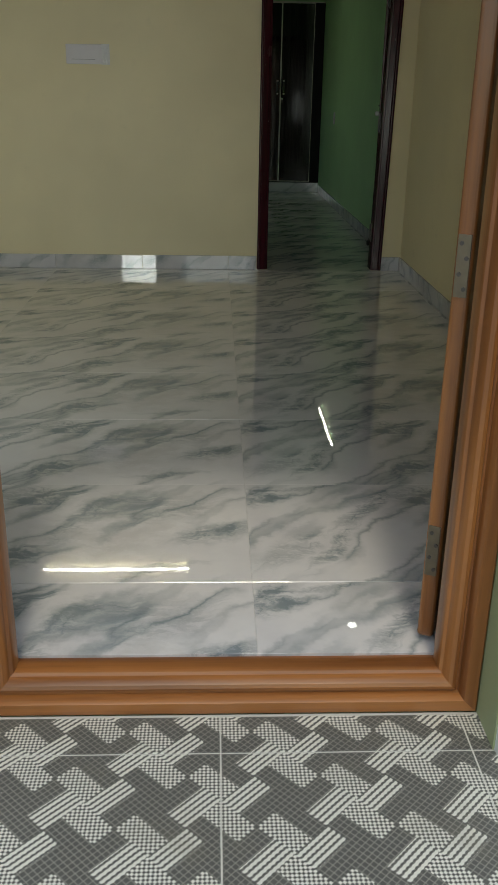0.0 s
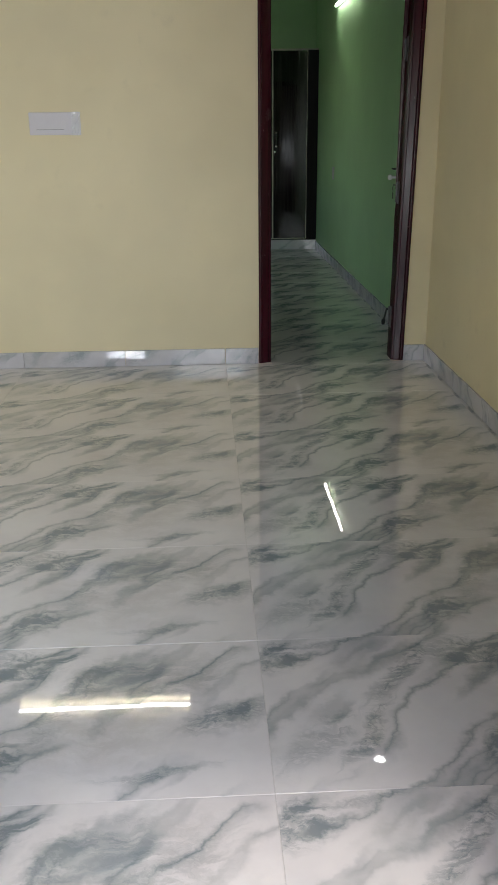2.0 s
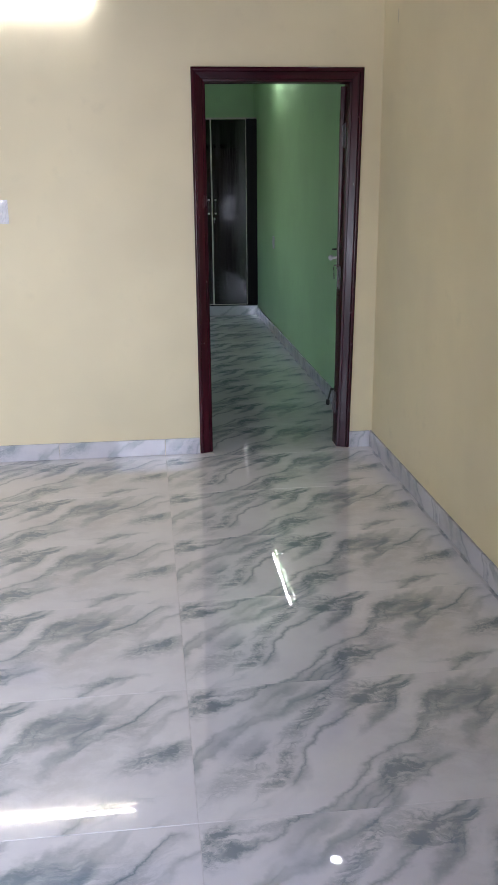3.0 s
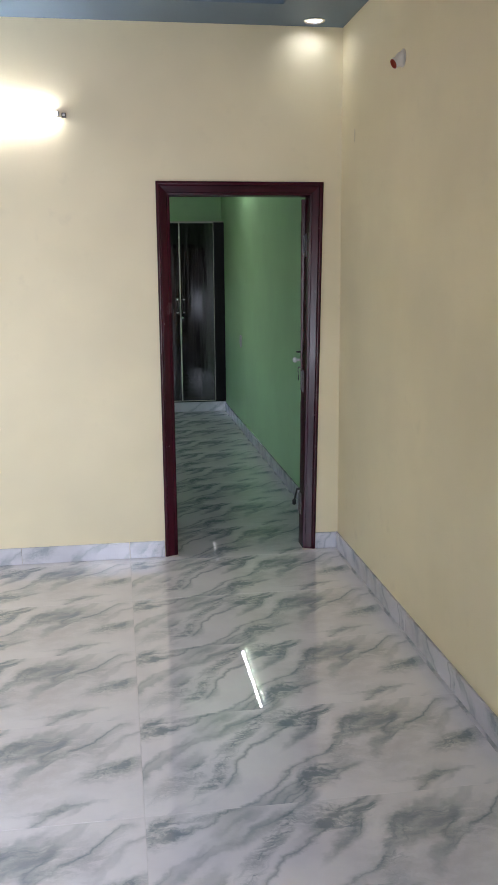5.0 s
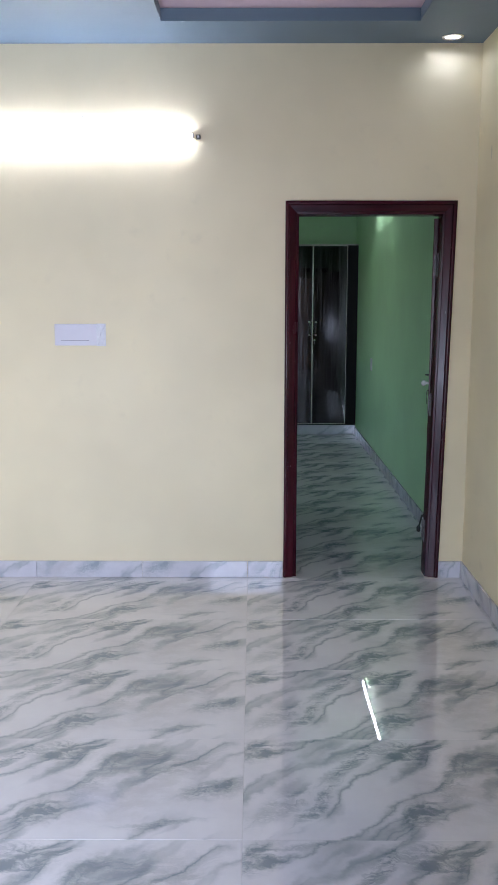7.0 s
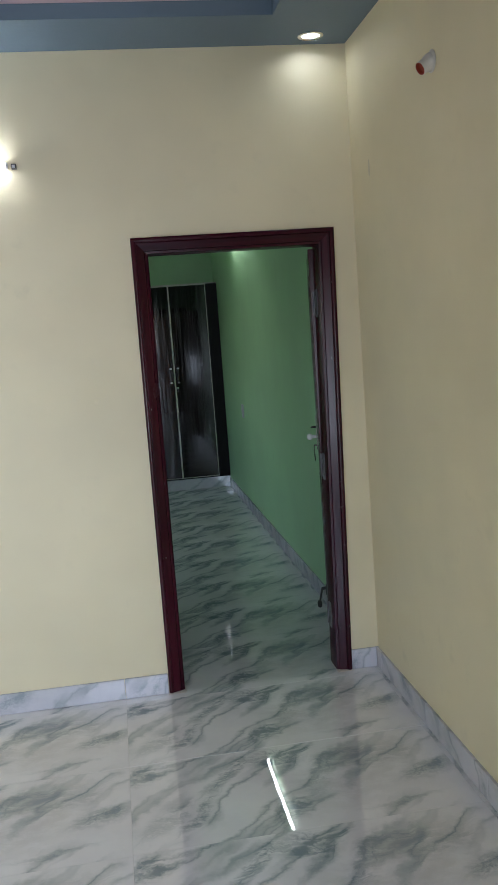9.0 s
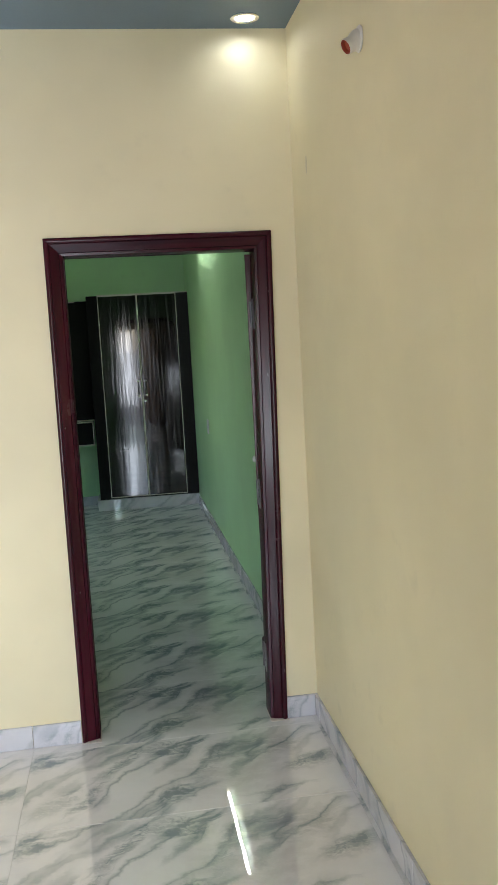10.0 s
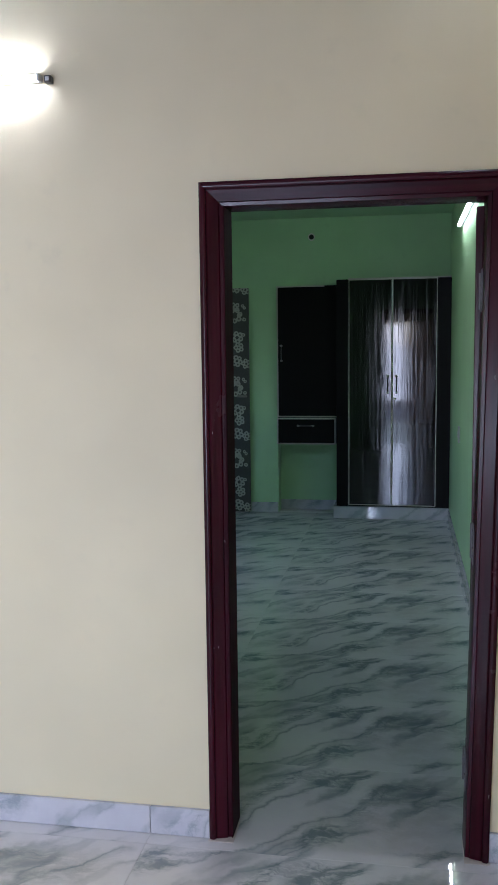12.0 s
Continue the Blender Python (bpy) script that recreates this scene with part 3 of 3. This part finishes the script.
def entrance_door():
    door = thing("door_2", "orange-brown teak entrance frame with moulded sill and open leaf", "door", kind="structure")
    y_in, y_out = FY1 + 0.030, -4.805
    d = y_in - y_out

    def member(name, a, b, side, mat, m0=1, m1=1):
        w = 0.084
        sec = [(0, 0), (0, w - 0.018), (d * 0.42, w - 0.018), (d * 0.42, w), (d * 0.66, w), (d * 0.70, w * 0.96), (d * 0.72, w * 0.88), (d * 0.80, w * 0.84), (d * 0.86, w * 0.76), (d * 0.88, w * 0.66),
               (d * 0.86, w * 0.56), (d * 0.82, w * 0.52), (d * 0.82, w * 0.46), (d * 0.95, w * 0.42), (d, w * 0.36), (d, w * 0.05), (d * 0.97, 0)]
        bm = sweep(sec, a, b, (0, -1, 0), side, m0, m1)
        return part(name, bm, mat, door)

    member("right_jamb", (0.2720, y_in, PZ + 0.002), (0.2720, y_in, EH - 0.001), (-1, 0, 0), M_TEAK)
    member("left_jamb", (-0.8235, y_in, PZ + 0.002), (-0.8235, y_in, EH - 0.001), (1, 0, 0), M_TEAK)
    member("head", (-0.8235, y_in, EH - 0.001), (0.2720, y_in, EH - 0.001), (0, 0, -1), M_TEAK_H)
    member("sill", (-0.8235, y_in, PZ + 0.002), (0.2720, y_in, PZ + 0.002), (0, 0, 1), M_TEAK_H)
    leaf = new("leaf")
    leaf.parent = door
    leaf.matrix_local = pose(0.200, FY1 + 0.034, 0.012, 0, 0, 62)
    part("panel", box((0, 0, 0), (0.90, 0.038, 2.02), 0.010, 3), M_TEAK, leaf)
    for z0, z1 in ((0.12, 0.85), (0.98, 1.90)):
        part("raised_field", box((0.12, 0.034, z0), (0.78, 0.044, z1), 0.008), M_TEAK, leaf)
    for z in (0.240, 0.876, 1.75):
        hinge = part("hinge", box((-0.003, 0.006, z - 0.074), (0.001, 0.033, z + 0.050), 0.001), M_HINGE, leaf, "tarnished steel butt hinge with worn screws")
        for k, dx in ((-0.057, 0.013), (-0.028, 0.025), (0.004, 0.013), (0.033, 0.025)):
            part("screw", rod((-0.005, dx, z + k), (0.0, dx, z + k), 0.0045, n=10), M_DARKMETAL, hinge)
    return door


entrance_door()


def window_frame(win, at, half, z0, z1, bars):
    """Teak frame with bars in an opening of half-width half; local x runs along the wall."""
    f = 0.045
    for name, lo, hi in (("sill", (-half, -0.04, z0), (half, 0.04, z0 + f)), ("head", (-half, -0.04, z1 - f), (half, 0.04, z1)), ("left_jamb", (-half, -0.04, z0 + f), (f - half, 0.04, z1 - f)),
                         ("right_jamb", (half - f, -0.04, z0 + f), (half, 0.04, z1 - f)), ("mullion", (-0.02, -0.04, z0 + f), (0.02, 0.04, z1 - f))):
        part(name, box(lo, hi, 0.004), M_TEAK, win)
    for k in range(bars):
        x = f - half + (k + 0.5) * (2 * half - 2 * f) / bars
        part("bar", rod((x, 0, z0 + f), (x, 0, z1 - f), 0.006, n=10), M_STEEL, win)
    win.matrix_world = at


def windows():
    win = thing("window_1", "teak framed window with bars and closed upper shutters", "window", kind="structure")
    half = (NX1 - NX0) / 2
    window_frame(win, pose((NX0 + NX1) / 2, -4.80, 0), half, NZ0, NZ1, 4)
    for x0, x1 in ((0.046 - half, -0.021), (0.021, half - 0.046)):
        part("upper_shutter", box((x0, 0.010, 1.13), (x1, 0.034, NZ1 - 0.046), 0.003), M_TEAK, win, "closed teak shutter")
    # added opening to carry the bedroom fill lamp; no such window is known
    win = thing("added_window", "teak framed window with bars, added out of view for the bedroom fill lamp", "window", kind="structure")
    window_frame(win, pose(LX - 0.1, 3.5, 0, 0, 0, 90), 0.70, 0.95, 2.15, 9)


windows()

# ---- lamps ----


def tube_lamp(name, label, at, length, turn, mat, slim=1.0, r=0.009, lip=False):
    """Batten fitting along local x; the wall lies behind local +y. An added lip can block the tube's upward light."""
    lamp = thing(name, label, "lamp", at, turn=turn)
    h = length / 2
    y = -0.030 * slim - r - 0.003
    part("batten", box((-h, -0.030 * slim, -0.020 * (0.4 + 0.6 * slim)), (h, 0, 0.020 * (0.4 + 0.6 * slim)), 0.004), M_PLASTIC, lamp, "white metal batten")
    part("tube", rod((-h + 0.006, y, -0.004), (h - 0.006, y, -0.004), r, n=20), mat, lamp, "glowing white tube")
    if lip:
        part("added_light_block", box((-h, y - r * 0.7, r + 0.001), (h, -0.030 * slim + 0.001, r + 0.004), 0.001), M_PLASTIC, lamp)
    for sx in (-1, 1):
        part("holder", box((sx * h - 0.004, -0.030 * slim - 0.022, -0.014), (sx * h + 0.006, 0, 0.008), 0.003), M_PLASTIC, lamp, "white tube holder")
    return lamp


hall_tube = tube_lamp("tube_light", "long glowing white tube light on the cream wall", (-1.100, -0.001, 2.47), 1.195, 0, M_TUBE, 0.45)
clamp = part("end_clamp", box((0.618, -0.030, -0.020), (0.640, -0.001, 0.002), 0.003), M_DARKMETAL, hall_tube, "dark square clip at the batten's end")
part("clamp_face", box((0.623, -0.0320, -0.015), (0.635, -0.0290, -0.003), 0.001), M_PLASTIC, clamp)
part("starter", rod((0.0, -0.012, 0.078), (0.0, -0.012, 0.100), 0.011, n=14), M_LILAC, hall_tube, "small grey clip above the batten")
tube_lamp("tube_light", "glowing white tube light high on the green wall", (RX - 0.001, 3.38, 2.485), 1.28, -90, M_TUBE_BED, 0.6, 0.008, True)


def downlight(x, y):
    lamp = thing("downlight", "small round recessed white downlight, switched on", "lamp", (x, y, CZ), group="ceiling downlights")
    bm = lathe([(0.0385, 0.001), (0.056, 0.001), (0.057, -0.004), (0.054, -0.007), (0.044, -0.008), (0.0385, -0.003)], 32, ring=True)
    part("rim", bm, M_CHROME, lamp, "shiny metal rim")
    cup = [(0.0385, -0.001), (0.0400, -0.001), (0.0400, 0.022), (0.0360, 0.022), (0.0360, 0.018)]
    part("reflector", lathe(cup, 32, ring=True), M_PLASTIC, lamp, "white reflector cup")
    part("lens", lathe([(0.0355, 0.0175), (0.033, 0.013), (0.020, 0.010), (0.002, 0.0095)], 32), M_SPOT, lamp, "glowing lens")
    return lamp


downlight(SX, SY)

# ---- switch plates, pipe stub ----


def switch_board():
    board = thing("switch_board", "wide switch plate still wrapped in clear film on the cream wall", "switch", (-1.142, 0, 1.406))
    part("back_box", box((-0.138, -0.006, -0.056), (0.138, 0, 0.056), 0.002), M_PLASTIC, board)
    part("plate", box((-0.141, -0.014, -0.060), (0.141, -0.006, 0.060), 0.004, 3), M_LILAC, board)
    part("switch_bank", box((-0.105, -0.0150, -0.030), (0.062, -0.013, 0.030), 0.0008), M_LILAC, board)
    part("shadow_gap", box((-0.105, -0.0155, -0.0325), (0.050, -0.013, -0.0302), 0.0004), M_GREYP, board, "thin grey joint line")
    part("socket", box((0.072, -0.0152, -0.036), (0.122, -0.013, 0.036), 0.001), M_LILAC, board)
    bm = bmesh.new()
    rng = random.Random(5)
    nx, nz = 8, 11
    grid = [[bm.verts.new((0.094 + 0.052 * i / nx, -0.017 - 0.004 * rng.random(), -0.062 + 0.124 * j / nz)) for i in range(nx + 1)] for j in range(nz + 1)]
    for j in range(nz):
        for i in range(nx):
            bm.faces.new((grid[j][i], grid[j][i + 1], grid[j + 1][i + 1], grid[j + 1][i]))
    part("film", bm, M_FILM, board, "crumpled clear film")
    return board


switch_board()


def wall_switch():
    sw = thing("wall_switch", "small white switch plate on the green bedroom wall", "switch", (RX, 4.10, 0.935))
    part("plate", box((-0.010, -0.040, -0.062), (0, 0.040, 0.062), 0.003), M_LILAC, sw)
    for k in (-0.02, 0.02):
        part("rocker", box((-0.013, k - 0.014, -0.026), (-0.009, k + 0.014, 0.026), 0.002), M_LILAC, sw)


wall_switch()


def angle_holder():
    """Angled lamp socket: a base plate, a tapering body and a red-lined mouth."""
    ob = thing("angle_holder", "white plastic angled lamp socket with a rust red mouth", "lamp socket", (RX, -1.055, 2.550))
    ob.scale = (0.84, 0.84, 0.84)
    m = Matrix.Rotation(radians(-90), 4, "Y")
    part("base_plate", lathe([(0.044, 0.0), (0.046, 0.003), (0.043, 0.007), (0.034, 0.010), (0.030, 0.011)], 28, m), M_PVC, ob)
    axis = Vector((-0.050, -0.010, -0.028)).normalized()
    turns = axis.to_track_quat("Z", "Y").to_matrix().to_4x4()
    body = part("body", lathe([(0.036, -0.002), (0.037, 0.010), (0.034, 0.024), (0.029, 0.036), (0.027, 0.044), (0.028, 0.052), (0.028, 0.062), (0.026, 0.066), (0.0235, 0.050)], 28, turns), M_PVC, ob)
    part("mouth", lathe([(0.0230, 0.051), (0.0262, 0.0650), (0.0232, 0.0655), (0.0205, 0.052)], 28, turns), M_RED, body, "rust red ring at the mouth")
    return ob


angle_holder()
bm = lathe([(0.012, 0.0), (0.011, 0.0010), (0.007, 0.0016)], 18, Matrix.Translation((RX, -0.27, 2.343)) @ Matrix.Rotation(radians(-90), 4, "Y") @ Matrix.Diagonal((3.0, 1.0, 1.0, 1.0)))
part("plaster_patch", bm, M_PATCH, next(o for o in bpy.data.objects if o.name == "wall_east"), "small rubbed plaster patch")

# ---- bedroom furniture ----
WD = 5.44   # wardrobe front


def handle_on(door, x, z, y, length, upright=True, ends=None):
    bm = bmesh.new()
    ax = Vector((0, 0, 1)) if upright else Vector((1, 0, 0))
    c = Vector((x, y, z))
    for k in (-1, 1):
        p = c + ax * (k * length * 0.38)
        add_rod(bm, p, p + Vector((0, -0.028, 0)), 0.005, n=10)
    prev = None
    for k in range(9):
        u = k / 8 - 0.5
        q = c + ax * (u * length) + Vector((0, -0.028 - 0.006 * math.cos(u * 6.28), 0))
        if prev is not None:
            add_rod(bm, prev, q, 0.006, n=10)
        prev = q
    h = part("handle", smooth(bm), M_DARKMETAL, door, "dark curved handle with bright ends")
    for k in (-1, 1):
        p = c + ax * (k * length * 0.47) + Vector((0, -0.024, 0))
        part("handle_end", lathe([(0.005, -0.010), (0.013, -0.005), (0.013, 0.005), (0.005, 0.010)], 12, Matrix.Translation(p)), ends or M_KNOB, h)
    return h


def wardrobe():
    w = thing("wardrobe", "tall black laminate wardrobe with pale edging on a marble plinth", "wardrobe")
    w.matrix_world = Matrix.Translation((0.52, WD, 0)) @ pose(0, 0, 0, 0, 0, -1.5) @ Matrix.Translation((-0.52, -WD, 0))
    z0, z1 = 0.115, 2.215
    x0, x1 = 0.008, RX - 0.003
    part("carcass", box((x0, WD + 0.02, z0), (x1, KY - 0.03, z1 - 0.004), 0.002), M_MATTE, w)
    part("left_filler", box((x0, WD + 0.002, z0), (0.112, WD + 0.022, z1 - 0.01), 0.001), M_MATTE, w)
    part("right_filler", box((0.925, WD + 0.002, z0 + 0.012), (x1, WD + 0.022, z1 - 0.012), 0.001), M_MATTE, w)
    for name, a, b, hx in (("left_door", 0.128, 0.508, 0.478), ("right_door", 0.524, 0.908, 0.556)):
        d = part(name, box((a, WD - 0.004, z0 + 0.022), (b, WD + 0.018, z1 - 0.016), 0.002), M_BLACK, w)
        handle_on(d, hx, 1.255, WD - 0.004, 0.16)
        for xa in (a - 0.008, b):
            part("edge_strip", box((xa, WD - 0.006, z0 + 0.014), (xa + 0.008, WD + 0.018, z1 - 0.008), 0.001), M_EDGE, d)
        part("edge_strip", box((a, WD - 0.006, z0 + 0.014), (b, WD + 0.018, z0 + 0.022), 0.001), M_EDGE, d)
        part("edge_strip", box((a, WD - 0.006, z1 - 0.016), (b, WD + 0.018, z1 - 0.008), 0.001), M_EDGE, d)
    part("top_edge", box((0.115, WD - 0.004, z1 - 0.007), (x1, WD + 0.03, z1 + 0.004), 0.001), M_EDGE, w)
    rd = next(c for c in w.children if c.name.startswith("right_door"))
    lock = part("lock", lathe([(0.012, 0), (0.012, 0.006), (0.006, 0.008)], 16, Matrix.Translation((0.540, WD - 0.004, 1.12)) @ Matrix.Rotation(radians(90), 4, "X")), M_CHROME, rd, "bright lock")
    part("key", box((0.538, WD - 0.03, 1.075), (0.542, WD - 0.012, 1.115), 0.001), M_STEEL, lock)
    return w


wardrobe()
tagged(part("wardrobe_plinth", box((-0.02, WD - 0.004, 0.002), (RX - 0.002, KY - 0.001, 0.113), 0.002), M_SKIRT), "grey veined marble plinth under the wardrobe", "plinth")


def wall_cabinet():
    c = thing("wall_cabinet", "black laminate wall cabinet with pale edging beside the wardrobe", "cabinet")
    x0, x1, y, z0, z1 = -0.569, 0.003, WD + 0.18, 0.936, 2.173
    part("carcass", box((x0, y + 0.02, z0), (x1, KY, z1), 0.002), M_MATTE, c)
    d = part("door", box((x0 + 0.012, y, z0 + 0.012), (x1 - 0.002, y + 0.019, z1 - 0.012), 0.002), M_MATTE, c)
    handle_on(d, x0 + 0.045, 1.544, y, 0.15, ends=M_STEEL)
    for lo, hi in (((x0, y - 0.002, z0), (x0 + 0.011, y + 0.019, z1)), ((x0 + 0.011, y - 0.002, z1 - 0.011), (x1 - 0.12, y + 0.019, z1)), ((x0 + 0.011, y - 0.002, z0), (x1, y + 0.019, z0 + 0.011))):
        part("edge_strip", box(lo, hi, 0.001), M_EDGE, c)


def drawer_unit():
    c = thing("drawer_unit", "black single drawer with pale edging under the wall cabinet", "drawer")
    x0, x1, y, z0, z1 = -0.572, -0.012, WD + 0.17, 0.676, 0.927
    part("carcass", box((x0, y + 0.02, z0), (x1, KY, z1), 0.002), M_MATTE, c)
    d = part("drawer_front", box((x0 + 0.012, y, z0 + 0.012), (x1 - 0.012, y + 0.019, z1 - 0.012), 0.002), M_MATTE, c)
    handle_on(d, -0.296, 0.855, y, 0.15, False, M_STEEL)
    for lo, hi in (((x0, y - 0.002, z0), (x0 + 0.011, y + 0.019, z1)), ((x1 - 0.011, y - 0.002, z0), (x1, y + 0.019, z1)), ((x0 + 0.011, y - 0.002, z0), (x1 - 0.011, y + 0.019, z0 + 0.011)), ((x0 + 0.011, y - 0.002, z1 - 0.011), (x1 - 0.011, y + 0.019, z1))):
        part("edge_strip", box(lo, hi, 0.001), M_EDGE, c)


wall_cabinet()
drawer_unit()


def flower_door():
    d = thing("door_3", "closed grey laminate door printed with pale flowers", "door", kind="structure")
    part("leaf", box((-1.60, BY - 0.045, 0.006), (-0.845, BY, 2.165), 0.003), M_FLOWER, d)
    part("bolt", box((-0.96, BY - 0.056, 1.125), (-0.865, BY - 0.045, 1.145), 0.003), M_STEEL, d, "small steel bolt")


flower_door()
stub = thing("conduit_stub", "round capped conduit outlet high on the green wall", "pipe", (-0.241, BY, 2.625))
part("ring", lathe([(0.034, 0), (0.034, 0.012), (0.026, 0.016), (0.024, 0.004)], 20, Matrix.Rotation(radians(90), 4, "X")), M_PVC, stub)
part("cap", lathe([(0.023, 0), (0.023, 0.006), (0.002, 0.006)], 20, Matrix.Rotation(radians(90), 4, "X")), M_BLACKP, stub)

# ---- skirting tiles ----


def skirting(name, pieces, label):
    base = thing(name, label, "skirting", kind="structure")
    for lo, hi in pieces:
        ob = part("tile", box((0, 0, 0), [b - a for a, b in zip(lo, hi)], 0.0015, 1), M_SKIRT, base)
        ob.location = lo
    return base


def runs(a, b, first, step):
    cuts = [a]
    x = first
    while x < b:
        if x > a + 0.02:
            cuts.append(x)
        x += step
    cuts.append(b)
    return list(zip(cuts, cuts[1:]))


G = 0.001
skirting("baseboard_north", [((a + G, -0.013, 0.001), (b - G, -0.0005, 0.098)) for a, b in runs(LX, -0.002, -0.822 - 0.615 * 3, 0.615)] + [((0.8985, -0.013, 0.001), (RX - 0.014, -0.0005, 0.098))], "grey veined marble skirting along the cream wall")
skirting("baseboard_east", [((RX - 0.013, a + G, 0.001), (RX - 0.0005, b - G, 0.098)) for a, b in runs(FY1, 0.0, FY1 + 0.3, 0.615)], "grey veined marble skirting along the side wall")
skirting("baseboard_bedroom_east", [((RX - 0.013, a + G, 0.001), (RX - 0.0005, b - G, 0.098)) for a, b in runs(WY1, WD - 0.01, 0.5, 0.615)], "grey veined marble skirting along the green wall")
skirting("baseboard_bedroom_north", [((a + G, BY - 0.013, 0.001), (b - G, BY - 0.0005, 0.098)) for a, b in runs(-0.842, -0.574, -0.45, 0.615)] + [((-0.571, KY - 0.013, 0.001), (-0.024, KY - 0.0005, 0.098))], "grey veined marble skirting below the drawer")

# ---- floor tiles ----


def tile_field(parent, x_lo, x_hi, y_lo, y_hi, ox, oy, sx, sy, z, thick, mat, gap=0.0006, tilt=0.0):
    cache = {}
    i0, i1 = math.floor((x_lo - ox) / sx), math.ceil((x_hi - ox) / sx)
    j0, j1 = math.floor((y_lo - oy) / sy), math.ceil((y_hi - oy) / sy)
    rng = random.Random(3)
    for i in range(i0, i1):
        for j in range(j0, j1):
            px, py = ox + i * sx, oy + j * sy
            lo = (max(px, x_lo) - px + gap, max(py, y_lo) - py + gap)
            hi = (min(px + sx, x_hi) - px - gap, min(py + sy, y_hi) - py - gap)
            if hi[0] - lo[0] < 0.01 or hi[1] - lo[1] < 0.01:
                continue
            key = tuple(round(q, 4) for q in (*lo, *hi))
            if key not in cache:
                bm = box((*lo, -thick), (*hi, 0), 0.0008, 1)
                me = bpy.data.meshes.new("tile")
                bm.to_mesh(me)
                bm.free()
                me.materials.append(mat)
                cache[key] = me
            ob = new("tile", cache[key])
            ob.parent = parent
            ob.location = (px, py, z + rng.uniform(-0.0003, 0.0003))
            ob.rotation_euler = (rng.uniform(-tilt, tilt), rng.uniform(-tilt, tilt) * 0.5, 0)


tile_field(floor, LX, RX, FY1, BY, -0.207, -3.142, 1.22, 0.614, 0.0, 0.010, M_MARBLE, tilt=0.0008)
tile_field(porch, -2.5, 2.1, -8.1, -4.807, -0.293, -4.922, 0.524, 0.524, PZ, 0.006, M_PORCH, 0.0018)
